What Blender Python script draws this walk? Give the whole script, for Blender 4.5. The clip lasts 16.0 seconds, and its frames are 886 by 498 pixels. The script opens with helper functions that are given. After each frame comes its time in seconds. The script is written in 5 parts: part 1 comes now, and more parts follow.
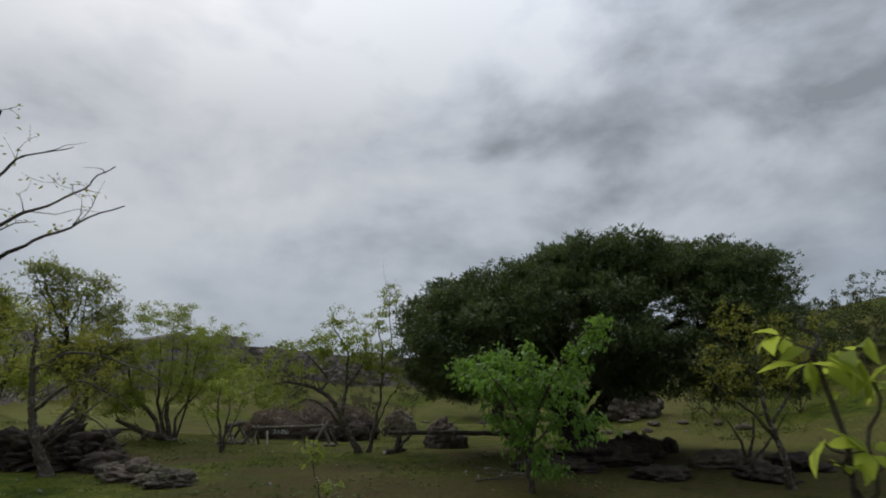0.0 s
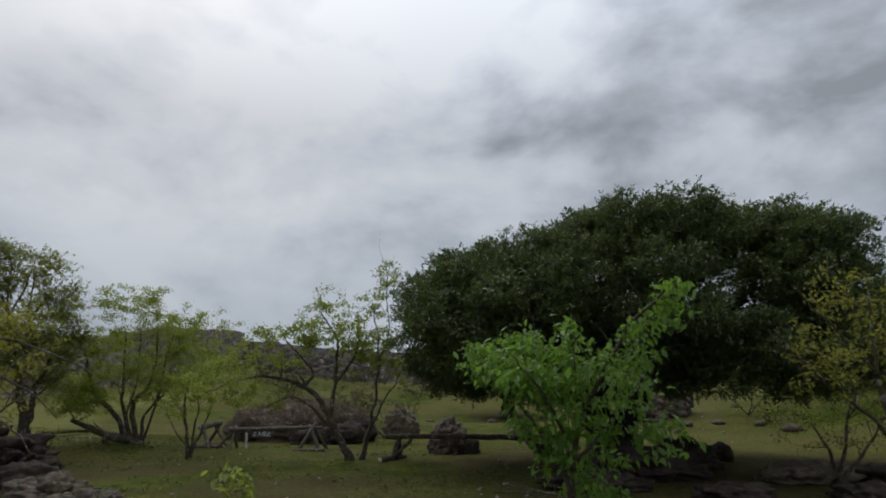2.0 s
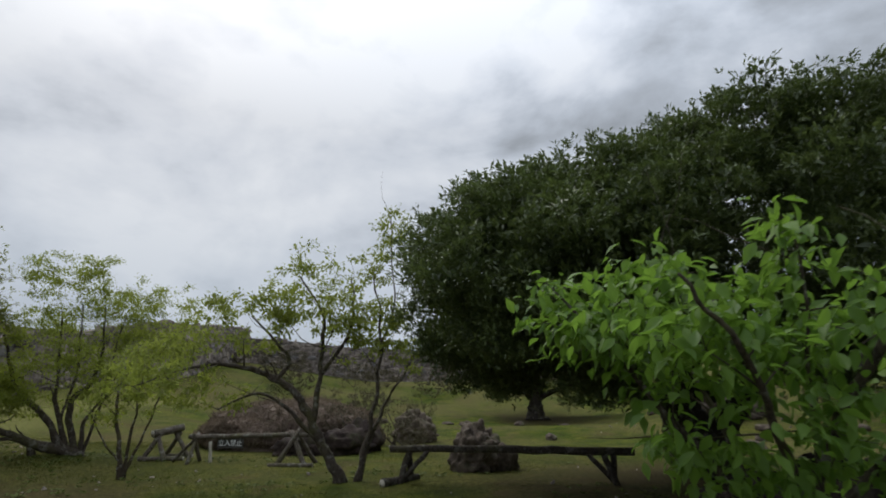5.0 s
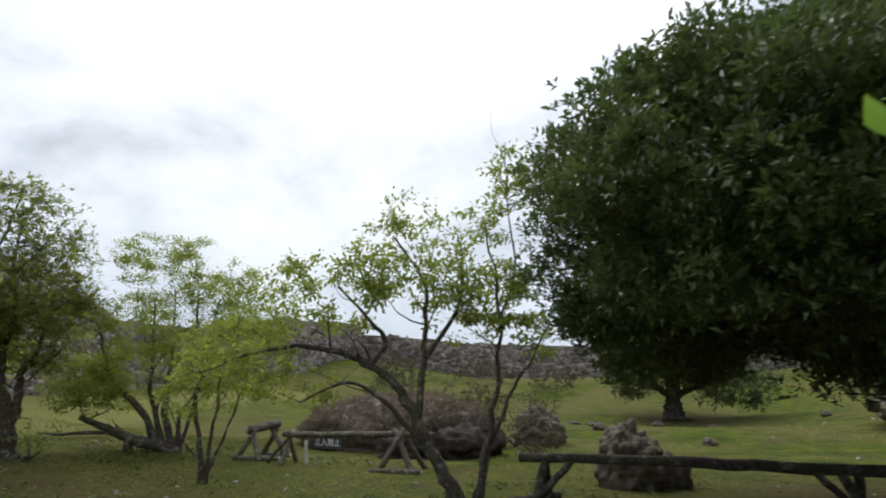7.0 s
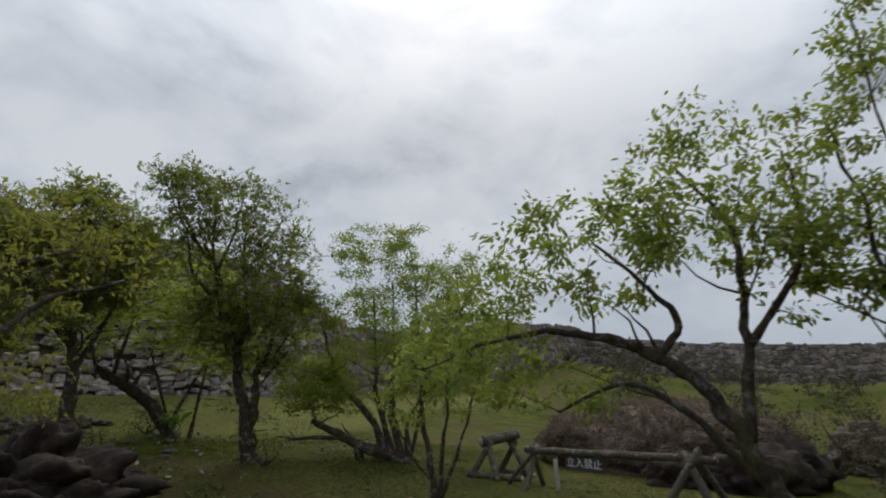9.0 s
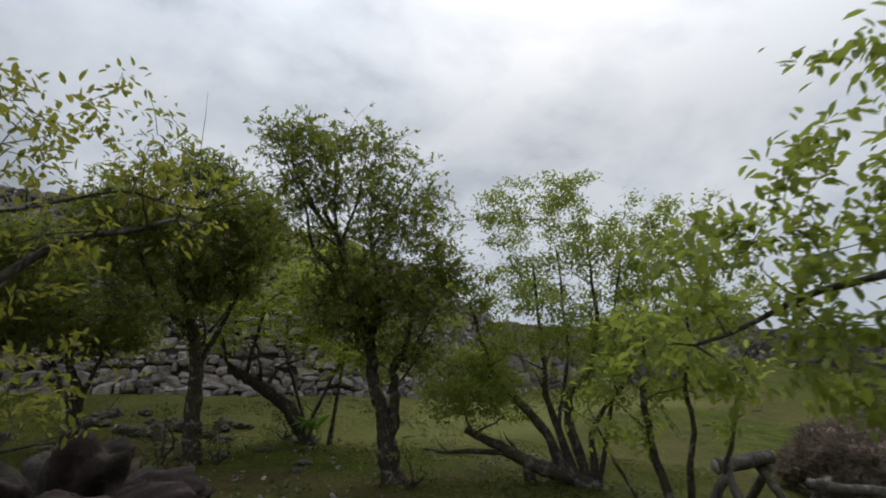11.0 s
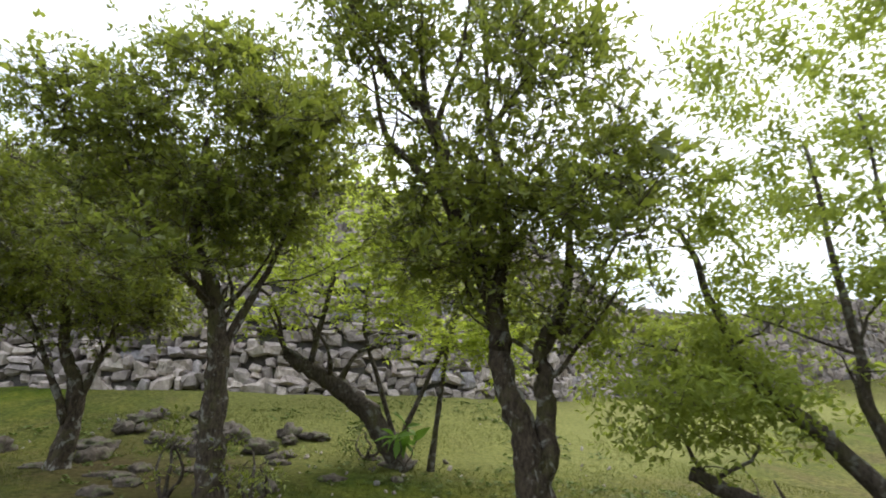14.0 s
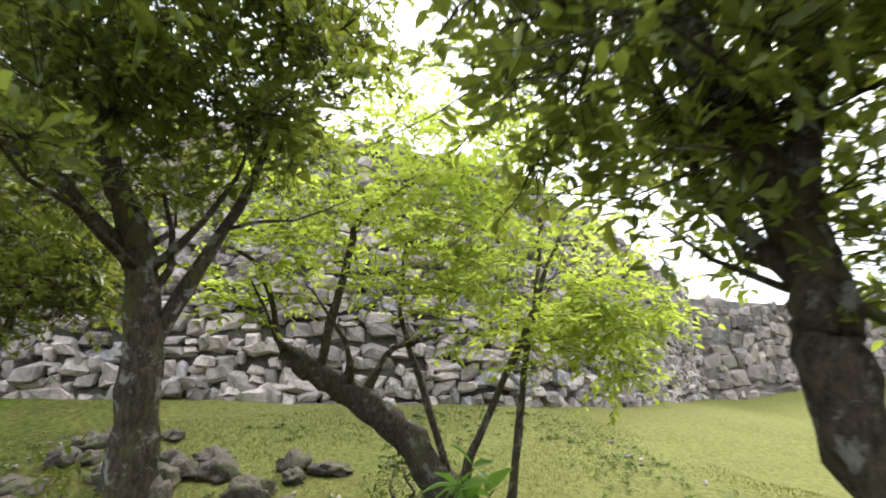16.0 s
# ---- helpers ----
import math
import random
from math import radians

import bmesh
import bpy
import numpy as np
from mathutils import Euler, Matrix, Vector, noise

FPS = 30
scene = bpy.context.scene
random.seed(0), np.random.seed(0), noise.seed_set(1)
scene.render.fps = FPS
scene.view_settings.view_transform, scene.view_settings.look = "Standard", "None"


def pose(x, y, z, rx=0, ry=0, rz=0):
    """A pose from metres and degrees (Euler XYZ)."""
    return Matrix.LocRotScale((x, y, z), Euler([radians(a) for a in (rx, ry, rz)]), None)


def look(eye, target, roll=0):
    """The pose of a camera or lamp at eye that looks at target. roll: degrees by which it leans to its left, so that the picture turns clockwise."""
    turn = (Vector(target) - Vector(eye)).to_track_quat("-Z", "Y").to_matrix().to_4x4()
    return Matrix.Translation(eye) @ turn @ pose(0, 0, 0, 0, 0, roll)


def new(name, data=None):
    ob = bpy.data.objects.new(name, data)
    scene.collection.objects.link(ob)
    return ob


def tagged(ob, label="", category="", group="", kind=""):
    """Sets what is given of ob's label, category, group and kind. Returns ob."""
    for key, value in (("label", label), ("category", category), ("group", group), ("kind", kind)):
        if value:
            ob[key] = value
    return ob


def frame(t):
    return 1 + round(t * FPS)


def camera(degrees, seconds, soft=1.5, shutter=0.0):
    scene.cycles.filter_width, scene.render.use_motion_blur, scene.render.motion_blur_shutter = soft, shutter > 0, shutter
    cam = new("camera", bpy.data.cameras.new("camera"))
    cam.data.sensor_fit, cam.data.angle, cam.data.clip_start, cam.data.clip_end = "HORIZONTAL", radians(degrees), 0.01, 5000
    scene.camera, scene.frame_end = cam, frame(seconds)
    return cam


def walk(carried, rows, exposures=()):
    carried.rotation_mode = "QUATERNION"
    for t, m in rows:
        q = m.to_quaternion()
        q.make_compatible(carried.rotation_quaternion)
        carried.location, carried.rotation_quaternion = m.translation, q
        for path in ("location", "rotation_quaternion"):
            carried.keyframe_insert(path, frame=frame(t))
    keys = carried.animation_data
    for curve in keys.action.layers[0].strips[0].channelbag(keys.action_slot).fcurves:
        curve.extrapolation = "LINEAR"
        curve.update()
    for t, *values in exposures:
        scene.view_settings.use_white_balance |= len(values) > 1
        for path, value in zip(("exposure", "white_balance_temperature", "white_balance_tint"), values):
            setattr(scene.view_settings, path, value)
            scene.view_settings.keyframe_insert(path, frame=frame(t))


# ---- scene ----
cam = camera(78.0, 16.0, soft=1.85, shutter=0.3)
METRES, EYE, TILT, LEAN, TURN = 20.0, 1.5, 15.0, 0.0, 0.0
ROWS = [
    (0.0, 0.0, 0.0, 0.0, 0.0, 0.0, -0.0),
    (0.5, 0.0008, 0.0299, -0.0079, 0.15, -0.15, 0.14),
    (1.0, 0.0005, 0.061, -0.0159, 0.29, -0.24, 0.06),
    (1.5, 0.0004, 0.0922, -0.0245, 0.4, -0.42, 0.14),
    (2.0, -0.0022, 0.1206, -0.0322, 0.52, -0.34, 0.1),
    (2.5, -0.0019, 0.1505, -0.0406, 0.7, -0.38, 0.2),
    (3.0, -0.0046, 0.1796, -0.0491, 0.86, -0.24, 0.22),
    (5.5, -0.0172, 0.3312, -0.0953, 2.84, -0.32, 0.82),
    (6.0, -0.022, 0.3591, -0.1045, 4.23, -0.53, 1.14),
    (6.5, -0.0274, 0.3852, -0.1121, 7.38, -0.41, 1.85),
    (7.0, -0.0368, 0.4112, -0.1203, 13.08, -0.13, 3.26),
    (7.5, -0.0489, 0.4351, -0.1279, 18.74, 0.45, 4.44),
    (8.0, -0.0645, 0.4575, -0.1353, 24.79, 1.06, 5.82),
    (8.5, -0.084, 0.4781, -0.1389, 29.52, 1.55, 6.7),
    (9.0, -0.1057, 0.5015, -0.1452, 34.34, 2.47, 7.77),
    (9.5, -0.1319, 0.521, -0.1499, 38.64, 3.04, 8.53),
    (10.0, -0.1549, 0.5409, -0.1556, 42.57, 3.7, 9.41),
    (12.5, -0.2807, 0.6339, -0.1813, 55.03, 6.01, 11.06),
    (13.0, -0.3074, 0.6495, -0.1857, 56.69, 6.35, 11.17),
    (13.5, -0.3367, 0.6638, -0.1892, 58.64, 6.71, 11.46),
    (14.0, -0.366, 0.6741, -0.1908, 59.81, 6.87, 11.35),
    (14.5, -0.3967, 0.6857, -0.1921, 60.83, 6.82, 11.6),
    (15.0, -0.4279, 0.6939, -0.1922, 61.42, 6.93, 11.68),
    (15.5, -0.4603, 0.7049, -0.1931, 61.6, 6.94, 11.82),
    (16.0, -0.492, 0.7151, -0.1949, 61.73, 7.04, 11.86),
]
walk(cam, [(t, pose(0, 0, EYE, TILT, LEAN, TURN) @ pose(METRES * x, METRES * y, METRES * z, 90 + pitch, roll, yaw)) for t, x, y, z, yaw, pitch, roll in ROWS],
     exposures=[(0.0, -0.66), (3.0, -0.52), (5.5, -0.22), (7.0, 0.18), (8.0, 0.08), (8.5, -0.30), (9.0, -0.52), (10.0, -0.58), (12.5, 0.20), (13.5, 0.85), (14.5, 1.44), (16.0, 1.76)])

# ---- light: overcast sky with broken cloud, weak wide sun behind it ----
SUN_ELEV, SUN_AZ = 48.0, 35.0        # azimuth: degrees to the left of the first view
world = bpy.data.worlds.new("overcast_sky")
scene.world = world
world.use_nodes = True
wn, wl = world.node_tree.nodes, world.node_tree.links
wn.clear()


def wnode(kind, **kw):
    n = wn.new(kind)
    for k, v in kw.items():
        if k == "operation":
            n.operation = v
        elif k == "blend_type":
            n.blend_type = v
        elif k == "data_type":
            n.data_type = v
    return n


w_out = wnode("ShaderNodeOutputWorld")
w_bg = wnode("ShaderNodeBackground")
w_sky = wnode("ShaderNodeTexSky")
w_sky.sky_type = "NISHITA"
w_sky.sun_disc = False
w_sky.sun_elevation = radians(SUN_ELEV)
w_sky.sun_rotation = radians(-SUN_AZ)
w_sky.air_density, w_sky.dust_density = 1.5, 3.0
w_co = wnode("ShaderNodeTexCoord")
w_sep = wnode("ShaderNodeSeparateXYZ")
wl.new(w_co.outputs["Generated"], w_sep.inputs[0])
# cloud texture by direction, flattened towards the horizon
w_deck = wnode("ShaderNodeVectorMath", operation="MULTIPLY")
w_nrm0 = wnode("ShaderNodeVectorMath", operation="NORMALIZE")
wl.new(w_co.outputs["Generated"], w_nrm0.inputs[0])
wl.new(w_nrm0.outputs[0], w_deck.inputs[0])
w_deck.inputs[1].default_value = (1.0, 1.0, 1.7)
CLOUD_SHIFT = (3.1, 7.4, 1.2)
w_mv = wnode("ShaderNodeVectorMath", operation="ADD")
wl.new(w_deck.outputs[0], w_mv.inputs[0])
w_mv.inputs[1].default_value = CLOUD_SHIFT
w_n1 = wnode("ShaderNodeTexNoise")
w_n1.inputs["Scale"].default_value, w_n1.inputs["Detail"].default_value = 2.9, 7.0
w_n1.inputs["Roughness"].default_value, w_n1.inputs["Distortion"].default_value = 0.55, 0.25
wl.new(w_mv.outputs[0], w_n1.inputs["Vector"])
w_n2 = wnode("ShaderNodeTexNoise")
w_n2.inputs["Scale"].default_value, w_n2.inputs["Detail"].default_value = 0.9, 2.0
wl.new(w_mv.outputs[0], w_n2.inputs["Vector"])
# cloud is thinner towards the hidden sun, thicker away from it
w_dot = wnode("ShaderNodeVectorMath", operation="DOT_PRODUCT")
w_nrm = wnode("ShaderNodeVectorMath", operation="NORMALIZE")
wl.new(w_co.outputs["Generated"], w_nrm.inputs[0])
wl.new(w_nrm.outputs[0], w_dot.inputs[0])
w_dot.inputs[1].default_value = (-math.sin(radians(SUN_AZ)) * math.cos(radians(SUN_ELEV)), math.cos(radians(SUN_AZ)) * math.cos(radians(SUN_ELEV)), math.sin(radians(SUN_ELEV)))
w_thin = wnode("ShaderNodeMath", operation="MULTIPLY_ADD")
w_pos = wnode("ShaderNodeMath", operation="MAXIMUM")
wl.new(w_dot.outputs["Value"], w_pos.inputs[0])
w_pos.inputs[1].default_value = 0.35
wl.new(w_pos.outputs[0], w_thin.inputs[0])
w_thin.inputs[1].default_value, w_thin.inputs[2].default_value = 0.34, -0.16
w_sum = wnode("ShaderNodeMath", operation="ADD")
wl.new(w_n1.outputs["Fac"], w_sum.inputs[0]); wl.new(w_thin.outputs[0], w_sum.inputs[1])
w_n2s = wnode("ShaderNodeMath", operation="MULTIPLY_ADD")
wl.new(w_n2.outputs["Fac"], w_n2s.inputs[0])
w_n2s.inputs[1].default_value, w_n2s.inputs[2].default_value = 0.5, -0.25
w_n3 = wnode("ShaderNodeTexNoise")
w_n3.inputs["Scale"].default_value, w_n3.inputs["Detail"].default_value = 7.5, 6.0
wl.new(w_mv.outputs[0], w_n3.inputs["Vector"])
w_n3s = wnode("ShaderNodeMath", operation="MULTIPLY_ADD")
wl.new(w_n3.outputs["Fac"], w_n3s.inputs[0])
w_n3s.inputs[1].default_value, w_n3s.inputs[2].default_value = 0.46, -0.23
w_sum1 = wnode("ShaderNodeMath", operation="ADD")
wl.new(w_sum.outputs[0], w_sum1.inputs[0]); wl.new(w_n3s.outputs[0], w_sum1.inputs[1])
w_sum2 = wnode("ShaderNodeMath", operation="ADD")
wl.new(w_sum1.outputs[0], w_sum2.inputs[0]); wl.new(w_n2s.outputs[0], w_sum2.inputs[1])
# one heavy, billowing rain cloud stands to the right of the first view
HEAVY_AZ, HEAVY_ELEV = 27.0, 33.0
w_off = wnode("ShaderNodeVectorMath", operation="SUBTRACT")
wl.new(w_nrm0.outputs[0], w_off.inputs[0])
w_off.inputs[1].default_value = (math.sin(radians(HEAVY_AZ)) * math.cos(radians(HEAVY_ELEV)), math.cos(radians(HEAVY_AZ)) * math.cos(radians(HEAVY_ELEV)), math.sin(radians(HEAVY_ELEV)))
w_flat = wnode("ShaderNodeVectorMath", operation="MULTIPLY")
wl.new(w_off.outputs[0], w_flat.inputs[0])
w_flat.inputs[1].default_value = (1.7, 1.2, 4.4)
w_len = wnode("ShaderNodeVectorMath", operation="LENGTH")
wl.new(w_flat.outputs[0], w_len.inputs[0])
w_edge = wnode("ShaderNodeMath", operation="MULTIPLY_ADD")
wl.new(w_n1.outputs["Fac"], w_edge.inputs[0])
w_edge.inputs[1].default_value = 1.5
wl.new(w_len.outputs["Value"], w_edge.inputs[2])
w_heavy = wnode("ShaderNodeMapRange")
w_heavy.interpolation_type = "SMOOTHSTEP"
wl.new(w_edge.outputs[0], w_heavy.inputs["Value"])
w_heavy.inputs["From Min"].default_value, w_heavy.inputs["From Max"].default_value = 1.05, 1.75
w_heavy.inputs["To Min"].default_value, w_heavy.inputs["To Max"].default_value = -0.13, 0.0
w_sum3 = wnode("ShaderNodeMath", operation="ADD")
wl.new(w_sum2.outputs[0], w_sum3.inputs[0]); wl.new(w_heavy.outputs[0], w_sum3.inputs[1])
w_ramp = wnode("ShaderNodeValToRGB")
wl.new(w_sum3.outputs[0], w_ramp.inputs[0])
els = w_ramp.color_ramp.elements
els[0].position, els[0].color = 0.30, (0.40, 0.435, 0.485, 1)
els[1].position, els[1].color = 0.72, (0.905, 0.95, 1.02, 1)
e = els.new(0.44); e.color = (0.585, 0.64, 0.725, 1)
e = els.new(0.56); e.color = (0.755, 0.81, 0.90, 1)
# the far sky near the horizon is a bluer, darker grey
w_mixh = wnode("ShaderNodeMix", data_type="RGBA")
w_hz = wnode("ShaderNodeMapRange")
wl.new(w_sep.outputs["Z"], w_hz.inputs["Value"])
w_hz.inputs["From Min"].default_value, w_hz.inputs["From Max"].default_value = 0.02, 0.30
w_hz.inputs["To Min"].default_value, w_hz.inputs["To Max"].default_value = 0.75, 0.0
wl.new(w_hz.outputs[0], w_mixh.inputs["Factor"])
wl.new(w_ramp.outputs[0], w_mixh.inputs[6])
w_mixh.inputs[7].default_value = (0.44, 0.545, 0.70, 1)
w_skys = wnode("ShaderNodeVectorMath", operation="SCALE")
wl.new(w_sky.outputs[0], w_skys.inputs[0])
w_skys.inputs["Scale"].default_value = 0.10
w_mix = wnode("ShaderNodeMix", data_type="RGBA")
w_mix.inputs["Factor"].default_value = 0.90
wl.new(w_skys.outputs[0], w_mix.inputs[6]); wl.new(w_mixh.outputs[2], w_mix.inputs[7])
wl.new(w_mix.outputs[2], w_bg.inputs["Color"])
# an overcast sky is brightest overhead
w_zen = wnode("ShaderNodeMapRange")
wl.new(w_sep.outputs["Z"], w_zen.inputs["Value"])
w_zen.inputs["From Min"].default_value, w_zen.inputs["From Max"].default_value = 0.45, 1.0
w_zen.inputs["To Min"].default_value, w_zen.inputs["To Max"].default_value = 1.0, 2.4
wl.new(w_zen.outputs[0], w_bg.inputs["Strength"])
wl.new(w_bg.outputs[0], w_out.inputs["Surface"])

sun = new("sun", bpy.data.lights.new("sun", "SUN"))
sun.data.energy, sun.data.angle, sun.data.color = 1.5, radians(25), (1.0, 0.97, 0.92)
sun.matrix_world = look((-math.sin(radians(SUN_AZ)) * 30, math.cos(radians(SUN_AZ)) * 30, 30 * math.tan(radians(SUN_ELEV))), (0, 0, 0))


# ---- materials ----
def material(name):
    m = bpy.data.materials.new(name)
    m.use_nodes = True
    nt = m.node_tree
    nt.nodes.clear()
    out = nt.nodes.new("ShaderNodeOutputMaterial")
    b = nt.nodes.new("ShaderNodeBsdfPrincipled")
    nt.links.new(b.outputs[0], out.inputs["Surface"])
    return m, nt, b, out


def noise_node(nt, scale, detail=4.0, rough=0.55, coord=None, distortion=0.0):
    n = nt.nodes.new("ShaderNodeTexNoise")
    n.inputs["Scale"].default_value, n.inputs["Detail"].default_value = scale, detail
    n.inputs["Roughness"].default_value, n.inputs["Distortion"].default_value = rough, distortion
    nt.links.new(coord, n.inputs["Vector"])
    return n


def ramp_node(nt, fac, stops):
    r = nt.nodes.new("ShaderNodeValToRGB")
    el = r.color_ramp.elements
    el[0].position, el[0].color = stops[0][0], (*stops[0][1], 1)
    el[1].position, el[1].color = stops[-1][0], (*stops[-1][1], 1)
    for p, c in stops[1:-1]:
        x = el.new(p)
        x.color = (*c, 1)
    nt.links.new(fac, r.inputs[0])
    return r


def mix_node(nt, fac, a, b, mode="MIX"):
    n = nt.nodes.new("ShaderNodeMix")
    n.data_type, n.blend_type = "RGBA", mode
    for sock, v in ((n.inputs["Factor"], fac), (n.inputs[6], a), (n.inputs[7], b)):
        if isinstance(v, (int, float)):
            sock.default_value = v
        elif isinstance(v, tuple):
            sock.default_value = (*v, 1)
        else:
            nt.links.new(v, sock)
    return n.outputs[2]


def bump_node(nt, b, height, strength, dist):
    n = nt.nodes.new("ShaderNodeBump")
    n.inputs["Strength"].default_value, n.inputs["Distance"].default_value = strength, dist
    nt.links.new(height, n.inputs["Height"])
    nt.links.new(n.outputs[0], b.inputs["Normal"])


def obj_coord(nt):
    return nt.nodes.new("ShaderNodeTexCoord").outputs["Object"]


def leaf_material(name, dark, mid, light, through_colour, thin=0.35, rough=0.55, gloss=0.3):
    m, nt, b, out = material(name)
    g = nt.nodes.new("ShaderNodeNewGeometry")
    r = ramp_node(nt, g.outputs["Random Per Island"], [(0.0, dark), (0.5, mid), (1.0, light)])
    n = noise_node(nt, 1.7, 2.0, 0.5, obj_coord(nt))
    col = mix_node(nt, 0.5, r.outputs[0], ramp_node(nt, n.outputs["Fac"], [(0.3, dark), (0.7, light)]).outputs[0])
    nt.links.new(col, b.inputs["Base Color"])
    b.inputs["Roughness"].default_value = rough
    b.inputs["Specular IOR Level"].default_value = gloss
    t = nt.nodes.new("ShaderNodeBsdfTranslucent")
    nt.links.new(mix_node(nt, 0.6, col, through_colour), t.inputs["Color"])
    mx = nt.nodes.new("ShaderNodeMixShader")
    mx.inputs[0].default_value = thin
    nt.links.new(b.outputs[0], mx.inputs[1]); nt.links.new(t.outputs[0], mx.inputs[2])
    nt.links.new(mx.outputs[0], out.inputs["Surface"])
    return m


def bark_material(name, dark, light, lichen=0.25):
    m, nt, b, out = material(name)
    co = obj_coord(nt)
    mp = nt.nodes.new("ShaderNodeMapping")
    mp.inputs["Scale"].default_value = (1.1, 1.1, 0.48)
    nt.links.new(co, mp.inputs["Vector"])
    n1 = noise_node(nt, 34, 7, 0.72, mp.outputs[0])
    n2 = noise_node(nt, 9, 5, 0.65, co, 0.4)
    base = ramp_node(nt, n1.outputs["Fac"], [(0.34, dark), (0.64, light)]).outputs[0]
    f = ramp_node(nt, n2.outputs["Fac"], [(0.54, (0, 0, 0)), (0.62, (lichen, lichen, lichen))]).outputs[0]
    n3 = noise_node(nt, 3.1, 5, 0.65, co, 0.3)
    moss = ramp_node(nt, n3.outputs["Fac"], [(0.50, (0, 0, 0)), (0.66, (lichen * 1.6, lichen * 1.6, lichen * 1.6))]).outputs[0]
    base = mix_node(nt, moss, base, (0.105, 0.105, 0.032))
    nt.links.new(mix_node(nt, f, base, (0.42, 0.42, 0.37)), b.inputs["Base Color"])
    b.inputs["Roughness"].default_value = 0.9
    b.inputs["Specular IOR Level"].default_value = 0.2
    bump_node(nt, b, n1.outputs["Fac"], 0.9, 0.035)
    return m


def stone_material(name, stops, moss=0.0, scale=1.0, per_piece=False):
    m, nt, b, out = material(name)
    co = obj_coord(nt)
    n1 = noise_node(nt, 9 * scale, 7, 0.65, co)
    n2 = noise_node(nt, 1.6 * scale, 4, 0.6, co, 0.5)
    col = ramp_node(nt, n1.outputs["Fac"], stops).outputs[0]
    tone = ramp_node(nt, n2.outputs["Fac"], [(0.3, (0.55, 0.53, 0.52)), (0.7, (1.1, 1.07, 1.02))]).outputs[0]
    col = mix_node(nt, 1.0, col, tone, "MULTIPLY")
    if per_piece:
        oi = nt.nodes.new("ShaderNodeObjectInfo")
        ge = nt.nodes.new("ShaderNodeNewGeometry")
        s = nt.nodes.new("ShaderNodeMath"); s.operation = "ADD"
        nt.links.new(oi.outputs["Random"], s.inputs[0]); nt.links.new(ge.outputs["Random Per Island"], s.inputs[1])
        fr = nt.nodes.new("ShaderNodeMath"); fr.operation = "FRACT"
        nt.links.new(s.outputs[0], fr.inputs[0])
        pc = ramp_node(nt, fr.outputs[0], [(0.0, (0.50, 0.47, 0.47)), (0.4, (0.92, 0.88, 0.87)), (0.7, (1.25, 1.2, 1.15)), (0.85, (1.0, 0.92, 0.90)), (1.0, (0.74, 0.79, 0.90))]).outputs[0]
        col = mix_node(nt, 1.0, col, pc, "MULTIPLY")
    if moss:
        n3 = noise_node(nt, 3.0 * scale, 5, 0.6, co)
        f = ramp_node(nt, n3.outputs["Fac"], [(0.52, (0, 0, 0)), (0.68, (moss, moss, moss))]).outputs[0]
        col = mix_node(nt, f, col, (0.10, 0.12, 0.045))
    nt.links.new(col, b.inputs["Base Color"])
    b.inputs["Roughness"].default_value = 0.92
    b.inputs["Specular IOR Level"].default_value = 0.25
    bump_node(nt, b, n1.outputs["Fac"], 0.8, 0.03)
    return m


